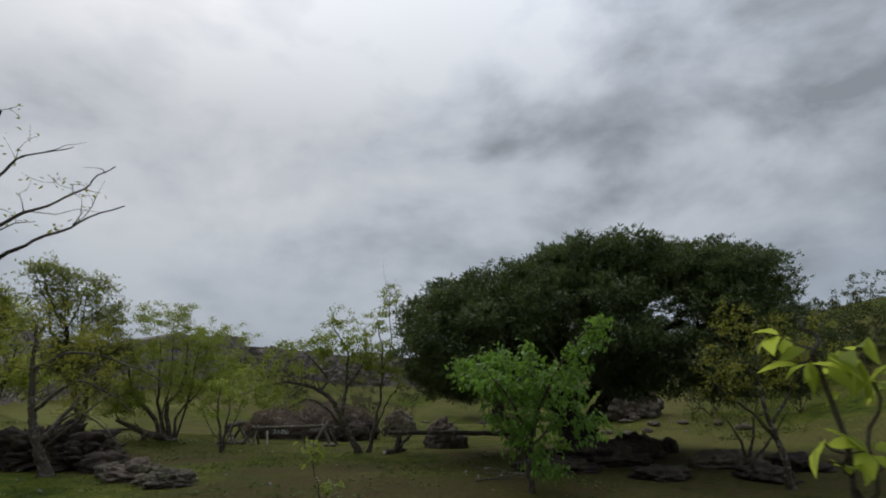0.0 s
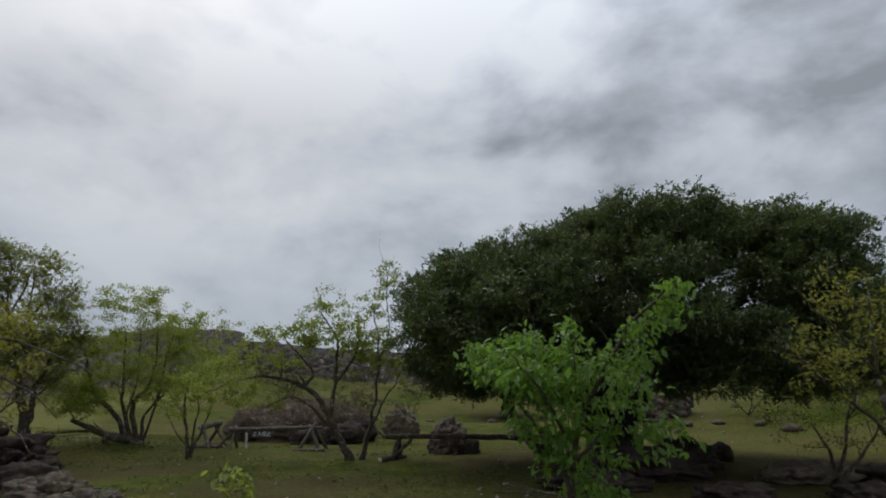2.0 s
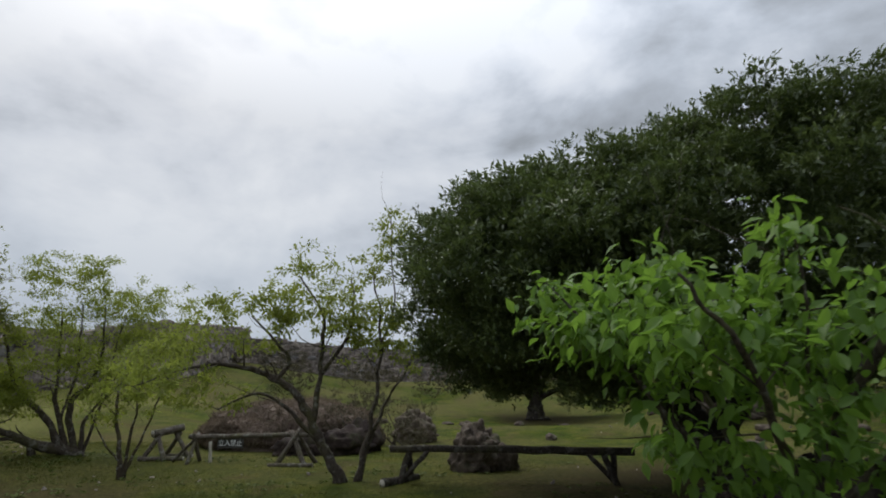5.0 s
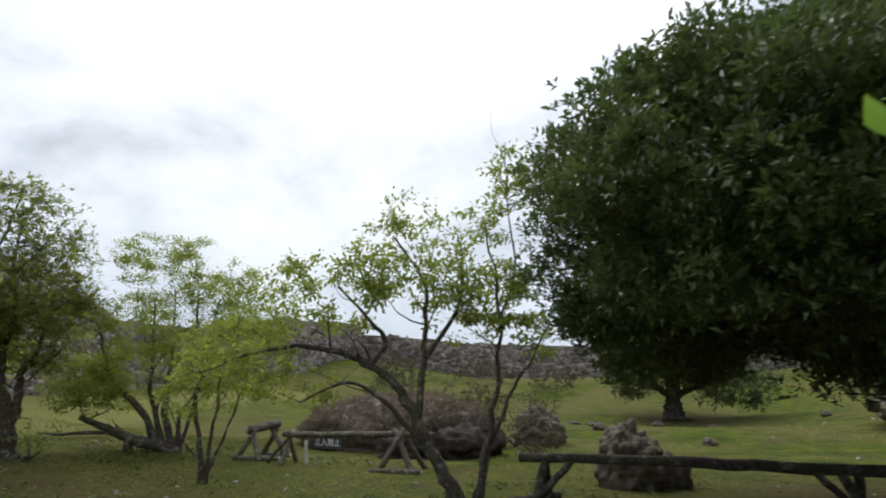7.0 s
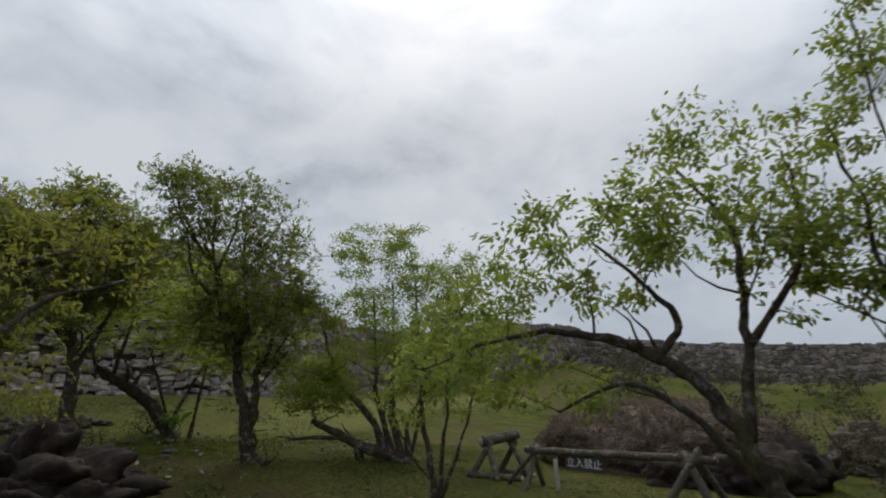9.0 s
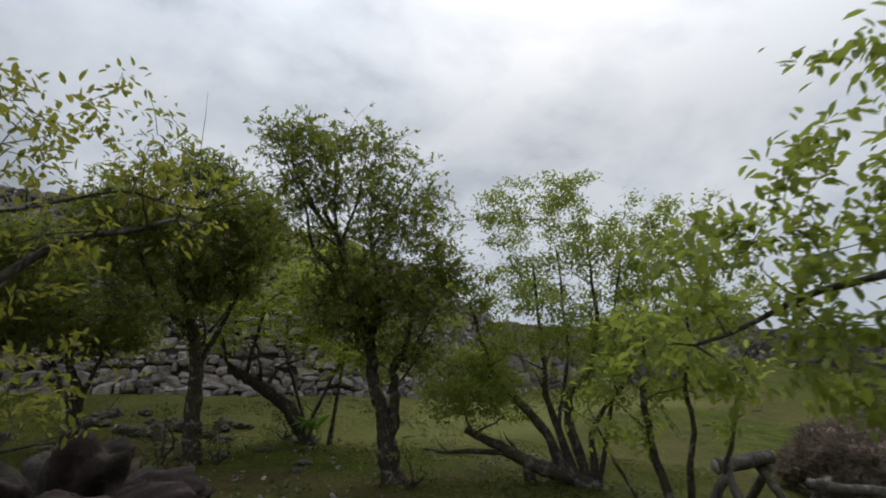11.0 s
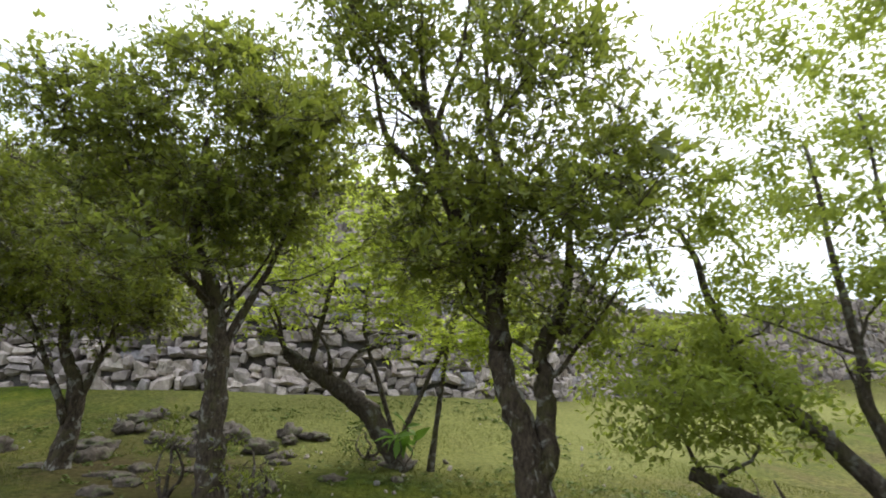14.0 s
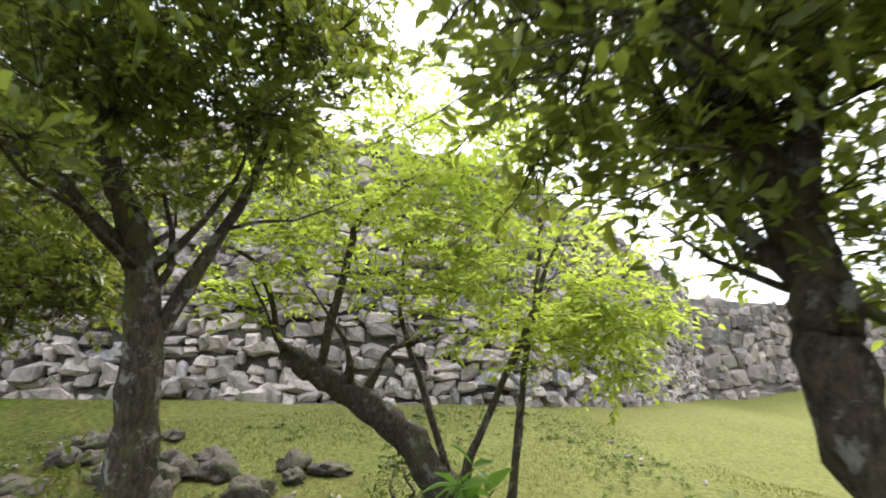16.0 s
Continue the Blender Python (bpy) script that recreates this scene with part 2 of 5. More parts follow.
def ground_material():
    m, nt, b, out = material("meadow_turf")
    co = obj_coord(nt)
    big = noise_node(nt, 0.16, 4, 0.6, co, 0.4)
    mid = noise_node(nt, 1.3, 7, 0.68, co, 0.5)
    fine = noise_node(nt, 14, 6, 0.7, co)
    grass = ramp_node(nt, mid.outputs["Fac"], [(0.30, (0.014, 0.026, 0.004)), (0.44, (0.040, 0.062, 0.007)), (0.57, (0.078, 0.092, 0.012)), (0.72, (0.135, 0.128, 0.024))]).outputs[0]
    dry = ramp_node(nt, fine.outputs["Fac"], [(0.3, (0.062, 0.058, 0.020)), (0.7, (0.140, 0.125, 0.046))]).outputs[0]
    f = ramp_node(nt, big.outputs["Fac"], [(0.40, (0, 0, 0)), (0.60, (0.80, 0.80, 0.80))]).outputs[0]
    col = mix_node(nt, f, grass, dry)
    spk = ramp_node(nt, fine.outputs["Fac"], [(0.28, (0.42, 0.44, 0.38)), (0.72, (1.5, 1.48, 1.4))]).outputs[0]
    col = mix_node(nt, 1.0, col, spk, "MULTIPLY")
    # worn brown patches between the grass
    worn = noise_node(nt, 0.55, 6, 0.7, co, 0.7)
    wf = ramp_node(nt, worn.outputs["Fac"], [(0.53, (0, 0, 0)), (0.66, (0.72, 0.72, 0.72))]).outputs[0]
    col = mix_node(nt, wf, col, ramp_node(nt, fine.outputs["Fac"], [(0.3, (0.045, 0.034, 0.014)), (0.7, (0.125, 0.094, 0.044))]).outputs[0])
    # drier, paler lawn before the wall, open light painted in, taken from a mesh layer
    lawn = nt.nodes.new("ShaderNodeAttribute")
    lawn.attribute_name = "lawn"
    col = mix_node(nt, lawn.outputs["Fac"], col, ramp_node(nt, fine.outputs["Fac"], [(0.3, (0.075, 0.082, 0.021)), (0.7, (0.20, 0.195, 0.062))]).outputs[0])
    # bare trodden earth, and tree shade painted as dark earth, taken from a mesh layer
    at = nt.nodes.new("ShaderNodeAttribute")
    at.attribute_name = "bare_shade"
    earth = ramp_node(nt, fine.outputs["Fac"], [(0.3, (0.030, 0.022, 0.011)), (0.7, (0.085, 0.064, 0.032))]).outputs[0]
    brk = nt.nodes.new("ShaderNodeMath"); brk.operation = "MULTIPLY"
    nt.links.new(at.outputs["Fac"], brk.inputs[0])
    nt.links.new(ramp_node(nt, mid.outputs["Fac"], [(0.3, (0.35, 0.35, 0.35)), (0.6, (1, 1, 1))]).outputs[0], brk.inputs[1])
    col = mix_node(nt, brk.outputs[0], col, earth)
    nt.links.new(col, b.inputs["Base Color"])
    b.inputs["Roughness"].default_value = 0.95
    b.inputs["Specular IOR Level"].default_value = 0.05
    bump_node(nt, b, fine.outputs["Fac"], 1.0, 0.05)
    return m


M_GROUND = ground_material()
M_GRASS = leaf_material("grass_blades", (0.042, 0.058, 0.012), (0.078, 0.096, 0.020), (0.15, 0.145, 0.042), (0.18, 0.20, 0.036), 0.45, 0.7, 0.2)
M_STONE = stone_material("wall_limestone", [(0.22, (0.165, 0.148, 0.140)), (0.5, (0.37, 0.34, 0.325)), (0.75, (0.53, 0.50, 0.475))], 0.25, 1.0, True)
# distant walls: haze painted in by flatter stone tones and paler joints
M_STONE_FAR = stone_material("hazed_rubble_limestone", [(0.22, (0.165, 0.145, 0.135)), (0.5, (0.285, 0.258, 0.24)), (0.75, (0.39, 0.36, 0.335))], 0.2, 0.6, True)
M_JOINT_FAR = stone_material("hazed_rubble_core", [(0.3, (0.12, 0.105, 0.10)), (0.7, (0.24, 0.215, 0.20))], 0.3, 0.6)
M_JOINT = stone_material("wall_rubble_core", [(0.3, (0.035, 0.032, 0.03)), (0.7, (0.10, 0.09, 0.085))], 0.4, 1.0)
M_ROCK = stone_material("weathered_lava_rock", [(0.25, (0.042, 0.033, 0.026)), (0.5, (0.118, 0.094, 0.074)), (0.78, (0.25, 0.212, 0.170))], 0.5, 0.9)
M_RUBBLE = stone_material("mossy_rubble", [(0.25, (0.040, 0.032, 0.026)), (0.5, (0.105, 0.088, 0.072)), (0.78, (0.21, 0.185, 0.16))], 0.85, 2.6)
# dark stone, lowered further in colour to hold the shade of the trees
M_ROCKD = stone_material("dark_shaded_lava_rock", [(0.25, (0.012, 0.008, 0.007)), (0.5, (0.036, 0.025, 0.021)), (0.78, (0.092, 0.070, 0.060))], 0.25, 0.9)
M_DRY = stone_material("dry_brown_slope", [(0.25, (0.105, 0.077, 0.064)), (0.5, (0.20, 0.152, 0.128)), (0.75, (0.30, 0.24, 0.20))], 0.35, 1.6)
M_LOG = bark_material("weathered_log", (0.055, 0.045, 0.036), (0.17, 0.145, 0.115), 0.35)
M_LOGDARK = bark_material("dark_log", (0.022, 0.018, 0.014), (0.085, 0.07, 0.055), 0.2)
M_CUT = bark_material("pale_cut_wood", (0.36, 0.33, 0.27), (0.58, 0.54, 0.46), 0.1)
M_BARK = bark_material("brown_bark", (0.030, 0.023, 0.018), (0.115, 0.092, 0.072), 0.3)
M_BARKG = bark_material("grey_lichen_bark", (0.020, 0.015, 0.010), (0.105, 0.080, 0.056), 0.45)
M_BARKD = bark_material("dark_bark", (0.016, 0.013, 0.011), (0.060, 0.048, 0.040), 0.2)
M_LF_BIG = leaf_material("dark_pine_leaf", (0.022, 0.039, 0.015), (0.060, 0.090, 0.031), (0.150, 0.190, 0.060), (0.13, 0.18, 0.04), 0.28, 0.42, 0.5)
M_LF_BRIGHT = leaf_material("bright_spring_leaf", (0.056, 0.122, 0.016), (0.100, 0.190, 0.026), (0.18, 0.29, 0.05), (0.24, 0.42, 0.05), 0.46, 0.5, 0.35)
M_LF_SPRING = leaf_material("pale_spring_leaf", (0.105, 0.145, 0.024), (0.180, 0.225, 0.042), (0.29, 0.32, 0.085), (0.36, 0.42, 0.06), 0.5, 0.6, 0.25)
M_LF_LIME = leaf_material("lime_spring_leaf", (0.125, 0.165, 0.018), (0.22, 0.275, 0.030), (0.34, 0.385, 0.06), (0.62, 0.72, 0.10), 0.60, 0.6, 0.25)
M_LF_FRESH = leaf_material("fresh_green_leaf", (0.092, 0.128, 0.020), (0.175, 0.215, 0.035), (0.28, 0.315, 0.070), (0.40, 0.47, 0.065), 0.52, 0.6, 0.25)
M_LF_EVER = leaf_material("olive_evergreen_leaf", (0.038, 0.057, 0.014), (0.106, 0.134, 0.026), (0.25, 0.26, 0.048), (0.36, 0.42, 0.05), 0.46, 0.4, 0.5)
M_LF_YELLOW = leaf_material("yellow_green_leaf", (0.095, 0.110, 0.018), (0.185, 0.190, 0.032), (0.31, 0.30, 0.06), (0.38, 0.38, 0.05), 0.48, 0.6, 0.25)
M_LF_FAR = leaf_material("distant_shrub_leaf", (0.030, 0.042, 0.013), (0.060, 0.075, 0.023), (0.11, 0.12, 0.045), (0.10, 0.12, 0.03), 0.25, 0.7, 0.2)
M_LF_WEED = leaf_material("weed_leaf", (0.050, 0.075, 0.014), (0.085, 0.115, 0.022), (0.13, 0.155, 0.032), (0.12, 0.17, 0.03), 0.3, 0.6, 0.3)
M_DRYGRASS = leaf_material("dry_grass_blades", (0.11, 0.084, 0.068), (0.20, 0.157, 0.125), (0.31, 0.25, 0.195), (0.26, 0.21, 0.15), 0.35, 0.8, 0.1)
M_LF_BROWN = leaf_material("brown_shrub_leaf", (0.045, 0.042, 0.025), (0.090, 0.080, 0.048), (0.15, 0.13, 0.08), (0.10, 0.09, 0.05), 0.2, 0.8, 0.1)
M_SIGN, _nt, _b, _o = material("sign_board_paint")
_b.inputs["Base Color"].default_value, _b.inputs["Roughness"].default_value = (0.045, 0.040, 0.036, 1), 0.8
_n = noise_node(_nt, 12, 4, 0.6, obj_coord(_nt))
_nt.links.new(ramp_node(_nt, _n.outputs["Fac"], [(0.3, (0.03, 0.027, 0.025)), (0.7, (0.075, 0.066, 0.06))]).outputs[0], _b.inputs["Base Color"])
M_LETTER, _nt, _b, _o = material("sign_white_paint")
_n = noise_node(_nt, 25, 4, 0.6, obj_coord(_nt))
_nt.links.new(ramp_node(_nt, _n.outputs["Fac"], [(0.3, (0.55, 0.55, 0.53)), (0.6, (0.8, 0.8, 0.78))]).outputs[0], _b.inputs["Base Color"])


# ---- mesh helpers ----
def mesh_object(name, verts, faces, mat, parent=None, label="", smooth=True):
    me = bpy.data.meshes.new(name)
    verts = np.asarray(verts, np.float32)
    me.from_pydata(verts.tolist(), [], [tuple(f) for f in faces])
    me.materials.append(mat)
    if smooth:
        me.polygons.foreach_set("use_smooth", [True] * len(me.polygons))
    me.update()
    ob = new(name, me)
    if parent is not None:
        ob.parent = parent
    if label:
        ob["label"] = label
    return ob


def fast_mesh(name, verts, corners, size, mat, parent=None, label=""):
    """A mesh of many faces with the same number of corners."""
    me = bpy.data.meshes.new(name)
    nf = len(corners) // size
    me.vertices.add(len(verts))
    me.vertices.foreach_set("co", np.asarray(verts, np.float32).ravel())
    me.loops.add(len(corners))
    me.loops.foreach_set("vertex_index", np.asarray(corners, np.int32))
    me.polygons.add(nf)
    me.polygons.foreach_set("loop_start", np.arange(0, nf * size, size, dtype=np.int32))
    me.update(calc_edges=True)
    me.validate()
    me.materials.append(mat)
    ob = new(name, me)
    if parent is not None:
        ob.parent = parent
    if label:
        ob["label"] = label
    return ob


def thing(name, x, y, z, label, category, group=""):
    ob = new(name)
    ob.empty_display_size = 0.2
    ob.location = (x, y, z)
    return tagged(ob, label, category, group)


class Tubes:
    """Collects tapering round branches in one mesh."""

    def __init__(self):
        self.v, self.f = [], []

    def add(self, pts, radii, sides=7, wobble=0.0, rnd=random):
        pts = [Vector(p) for p in pts]
        n = len(pts)
        start = len(self.v)
        up = Vector((0.13, 0.31, 0.94)).normalized()
        side = None
        for i, p in enumerate(pts):
            d = (pts[min(i + 1, n - 1)] - pts[max(i - 1, 0)])
            if d.length < 1e-6:
                d = Vector((0, 0, 1))
            d.normalize()
            if side is None:
                side = d.cross(up)
                if side.length < 0.05:
                    side = d.cross(Vector((1, 0, 0)))
            side = (side - d * side.dot(d)).normalized()
            q = d.cross(side)
            for k in range(sides):
                a = 2 * math.pi * k / sides
                r = radii[i] * (1 + (rnd.uniform(-wobble, wobble) if wobble else 0))
                self.v.append(p + side * (math.cos(a) * r) + q * (math.sin(a) * r))
        for i in range(n - 1):
            for k in range(sides):
                a, b = start + i * sides + k, start + i * sides + (k + 1) % sides
                self.f.append((a, b, b + sides, a + sides))
        self.f.append(tuple(start + k for k in reversed(range(sides))))
        self.f.append(tuple(start + (n - 1) * sides + k for k in range(sides)))

    def make(self, name, mat, parent, label=""):
        return mesh_object(name, self.v, self.f, mat, parent, label)


def smooth_path(pts, per=5):
    """A smooth line through the points."""
    pts = [Vector(p) for p in pts]
    ext = [pts[0] * 2 - pts[1], *pts, pts[-1] * 2 - pts[-2]]
    out = []
    for i in range(1, len(ext) - 2):
        a, b, c, d = ext[i - 1], ext[i], ext[i + 1], ext[i + 2]
        for k in range(per):
            t = k / per
            out.append(0.5 * ((2 * b) + (c - a) * t + (2 * a - 5 * b + 4 * c - d) * t * t + (3 * b - a - 3 * c + d) * t ** 3))
    out.append(pts[-1])
    return out


# leaf outlines: along y from the stalk, folded on the midrib
LEAF_PLAIN = ([(0, 0, 0), (-0.5, 0.45, 0.10), (0, 1, -0.06), (0.5, 0.45, 0.10)], [(0, 2, 1), (0, 3, 2)])
LEAF_OVAL = ([(0, 0, 0), (-0.42, 0.28, 0.08), (-0.40, 0.66, 0.06), (0, 1, -0.06), (0.40, 0.66, 0.06), (0.42, 0.28, 0.08)], [(0, 3, 2), (0, 2, 1), (0, 4, 3), (0, 5, 4)])
LEAF_BROAD = ([(0, 0, 0), (-0.34, 0.22, 0.07), (-0.5, 0.50, 0.09), (-0.27, 0.80, 0.0), (0, 1.08, -0.16), (0.27, 0.80, 0.0), (0.5, 0.50, 0.09), (0.34, 0.22, 0.07), (0, 0.5, 0)],
              [(0, 8, 1), (1, 8, 2), (2, 8, 3), (3, 8, 4), (4, 8, 5), (5, 8, 6), (6, 8, 7), (7, 8, 0)])


def leaf_cloud(rng, at, heading, length, width, shape=LEAF_PLAIN, spread=0.3, droop=0.0, tilt=0.5):
    """Verts and triangle corners of one leaf at each place, along its heading."""
    n = len(at)
    tv, tf = np.array(shape[0], float), np.array(shape[1], int)
    y = heading + rng.normal(0, spread, (n, 3))
    y[:, 2] -= droop
    y /= np.linalg.norm(y, axis=1, keepdims=True) + 1e-9
    zup = np.tile([0, 0, 1.0], (n, 1)) + rng.normal(0, tilt, (n, 3))
    x = np.cross(y, zup)
    x /= np.linalg.norm(x, axis=1, keepdims=True) + 1e-9
    z = np.cross(x, y)
    s = length * rng.uniform(0.65, 1.25, n)
    w = s * width
    v = at[:, None, :] + x[:, None, :] * (tv[None, :, 0:1] * w[:, None, None]) + y[:, None, :] * (tv[None, :, 1:2] * s[:, None, None]) + z[:, None, :] * (tv[None, :, 2:3] * s[:, None, None])
    f = (tf[None] + (np.arange(n) * len(tv))[:, None, None]).reshape(-1)
    return v.reshape(-1, 3), f


def in_blob(rng, c, r, n, shell):
    """Places in an ellipsoid; shell 0: evenly, 1: on the skin."""
    d = rng.normal(0, 1, (n, 3))
    d /= np.linalg.norm(d, axis=1, keepdims=True)
    k = (shell + (1 - shell) * rng.uniform(0, 1, n) ** (1 / 3))[:, None]
    return np.array(c) + d * k * np.array(r)


# ---- ground: one sheet to the horizon ----
def ease(a, b, x):
    t = min(1.0, max(0.0, (x - a) / (b - a)))
    return t * t * (3 - 2 * t)


# the dry stone wall that closes the meadow: plan, foot and top
WALL_LINE = [(-30.0, 2.0), (-23.5, 8.5), (-20.7, 13.2), (-19.0, 17.3), (-18.2, 20.7), (-19.4, 24.5), (-22.0, 30.7), (-21.2, 36.0), (-20.8, 44.0), (-22.6, 63.8)]
WALL_TOP = [6.6, 6.5, 6.3, 6.1, 5.9, 5.6, 4.6, 4.7, 6.3, 8.0]


def wall_x(y):
    return float(np.interp(y, [p[1] for p in WALL_LINE], [p[0] for p in WALL_LINE]))


def ground(x, y):
    d = x - wall_x(y)
    z = float(np.interp(d, [-2, 0.0, 1.5, 4.0, 8.0, 11.5], [1.15, 1.12, 0.85, 0.36, 0.12, 0.0])) * ease(90, 60, y)
    z += 0.8 * ease(22, 46, y) * ease(14, 3, d)
    z += 2.7 * ease(36, 68, y)
    z += 8.5 * ease(9, 36, x) * ease(2, 22, y) * ease(75, 45, y)
    z += 0.6 * ease(5, 11, x) * ease(18, 30, y) * ease(45, 34, y)
    n = noise.noise(Vector((x * 0.35, y * 0.35, 0.0))) * 0.07 + noise.noise(Vector((x * 1.1, y * 1.1, 4.0))) * 0.03
    z += 0.38 * noise.noise(Vector((x * 0.16, y * 0.16, 30.0))) * ease(20, 27, y) * ease(70, 50, y)
    far = ease(30, 70, math.hypot(x, y - 15))
    return z + n * (1 - far) + far * 0.6 * noise.noise(Vector((x * 0.05, y * 0.05, 9.0))) * ease(160, 90, abs(y))


def bare_shade(x, y):
    """How bare the earth is: trodden line, and under dense trees with shade painted in."""
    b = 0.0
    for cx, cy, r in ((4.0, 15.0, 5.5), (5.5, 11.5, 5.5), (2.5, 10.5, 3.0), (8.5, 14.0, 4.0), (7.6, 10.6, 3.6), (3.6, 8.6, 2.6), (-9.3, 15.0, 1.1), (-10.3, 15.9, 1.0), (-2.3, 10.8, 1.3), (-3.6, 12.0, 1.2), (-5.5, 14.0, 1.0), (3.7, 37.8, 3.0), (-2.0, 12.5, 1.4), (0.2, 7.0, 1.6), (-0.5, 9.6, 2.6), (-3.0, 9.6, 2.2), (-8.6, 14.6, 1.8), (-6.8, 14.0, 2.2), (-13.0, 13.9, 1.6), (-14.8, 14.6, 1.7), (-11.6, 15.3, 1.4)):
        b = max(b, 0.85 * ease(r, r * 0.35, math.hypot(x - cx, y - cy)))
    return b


def axis_steps(inner0, inner1, step, lo, hi):
    vals = list(np.arange(inner0, inner1 + 1e-6, step))
    s, a = step, inner1
    while a < hi:
        s *= 1.16
        a += s
        vals.append(min(a, hi))
    s, a, left = step, inner0, []
    while a > lo:
        s *= 1.16
        a -= s
        left.append(max(a, lo))
    return left[::-1] + vals


gx, gy = axis_steps(-24, 14, 0.28, -1500, 1500), axis_steps(-3, 30, 0.28, -1500, 1500)
gverts = [(x, y, ground(x, y)) for y in gy for x in gx]
gfaces = [(j * len(gx) + i, j * len(gx) + i + 1, (j + 1) * len(gx) + i + 1, (j + 1) * len(gx) + i) for j in range(len(gy) - 1) for i in range(len(gx) - 1)]
ground_ob = mesh_object("ground", gverts, gfaces, M_GROUND)
# this layer also carries the painted shade below the broad tree
att = ground_ob.data.attributes.new("bare_shade", "FLOAT", "POINT")
att.data.foreach_set("value", [bare_shade(v[0], v[1]) if abs(v[0]) < 40 and -10 < v[1] < 60 else 0.0 for v in gverts])
lay = ground_ob.data.attributes.new("lawn", "FLOAT", "POINT")
lay.data.foreach_set("value", [0.85 * ease(-12.6, -14.6, v[0] + 0.55 * (17.5 - v[1])) * ease(6.5, 4.5, v[0] - wall_x(v[1])) * ease(13.5, 16.5, v[1]) if -24 < v[0] < 0 and 5 < v[1] < 40 else 0.0 for v in gverts])
tagged(ground_ob, "short mown meadow turf with dry and bare earth patches and painted tree shade", "ground", kind="structure")


# ---- trees ----
def tree(name, base, stems, blobs, leaf_mat, bark, label, category="tree", group="", seed=1, leaf=(0.08, 0.45), shape=LEAF_OVAL, per=18, cr=0.28, twig=0.012,
         droop=0.25, rosette=0, spray=0, inner=0, branchy=1.6, stalk=False, lift=0.0, sides=8, up=0.2, crown_label="", sawn=False):
    """stems: (points, r0, r1) in the place's metres; blobs: (centre, radii, clusters, shell) that the leaf clusters fill.
    Each cluster hangs on a twig grown from the nearest wood."""
    rng = np.random.default_rng(seed)
    rnd = random.Random(seed)
    bz = ground(*base) - 0.03
    top = thing(name, base[0], base[1], bz, label, category, group)
    org = Vector((base[0], base[1], bz))
    nodes, nrad = [], []
    for i, (pts, r0, r1) in enumerate(stems):
        line = smooth_path(pts, 9 if r0 > 0.07 else 6)
        n = len(line)
        rad = [(r0 + (r1 - r0) * (k / (n - 1)) ** 0.8) * (1 + 0.12 * noise.noise(Vector((k * 0.45, seed * 3.3, i * 7.7)))) for k in range(n)]
        if abs(pts[0][2] - bz) < 0.4 and r0 > 0.03:
            line[0] = Vector((line[0].x, line[0].y, ground(line[0].x, line[0].y) - 0.06))
            rad[0] *= 1.45
            rad[1] *= 1.15
        kink = 0.012 if r0 > 0.1 else 0.022
        line = [p + Vector((noise.noise(Vector((k * 0.35, i * 5.1, seed))), noise.noise(Vector((k * 0.35, i * 5.1, seed + 40))), 0.6 * noise.noise(Vector((k * 0.35, i * 5.1, seed + 80))))) * (kink * 2.2) if 0 < k < n - 1 else p for k, p in enumerate(line)]
        tb = Tubes()
        tb.add([p - org for p in line], rad, sides + (4 if r0 > 0.07 else 0), 0.18, rnd)
        wood = tb.make("trunk" if i == 0 else "limb", bark, top)
        if sawn and i == 0:
            d = (line[-1] - line[-2]).normalized()
            cap = Tubes()
            cap.add([line[-1] - org - d * 0.004, line[-1] - org + d * 0.004], [rad[-1] * 0.88] * 2, 12)
            cap.make("sawn_end", M_LOG, wood, "weathered sawn end")
        keep = range(n // 4, n) if i == 0 else range(1, n)
        for k in keep:
            nodes.append(line[k]); nrad.append(rad[k])
    # crooked side branches
    side = Tubes()
    for i, (pts, r0, r1) in enumerate(stems):
        L = sum((Vector(q) - Vector(p)).length for p, q in zip(pts, pts[1:]))
        for k in range(int(L * branchy)):
            line = smooth_path(pts, 4)
            j = rnd.randrange(len(line) * (3 if i == 0 else 2) // 6, len(line) - 1)
            p = line[j]
            d = (line[j + 1] - line[j]).normalized()
            w = Vector((rnd.gauss(0, 1), rnd.gauss(0, 1), rnd.gauss(0.35, 0.5)))
            d = (d * 0.5 + w.normalized()).normalized()
            ln = rnd.uniform(0.35, 0.95) * min(1.2, 0.35 + L * 0.4)
            rr = max(0.005, (r0 + (r1 - r0) * j / len(line)) * 0.32)
            sp = [p]
            for q in range(4):
                d = (d + Vector((rnd.gauss(0, 0.28), rnd.gauss(0, 0.28), 0.10 + rnd.gauss(0, 0.22)))).normalized()
                sp.append(sp[-1] + d * ln / 4)
            ra = [rr * (1 - 0.2 * q) for q in range(5)]
            side.add([q - org for q in sp], ra, 6, 0.08, rnd)
            for q, w2 in zip(sp[1:], ra[1:]):
                nodes.append(q); nrad.append(w2)
    if side.v:
        side.make("side_branch", bark, top)["kind"] = "stuff"
    cl = [in_blob(rng, c, r, n, s) for c, r, n, s in blobs]
    cl = np.concatenate(cl) if cl else np.zeros((0, 3))
    narr = np.array([tuple(p) for p in nodes])
    dist = np.array([np.min(np.linalg.norm(narr - c, axis=1)) for c in cl])
    tw = Tubes()
    at, head = [], []
    cap = len(nodes) + len(cl) * 4
    P = np.zeros((cap, 3)); P[:len(nodes)] = narr
    R = np.zeros(cap); R[:len(nodes)] = nrad
    used = len(nodes)
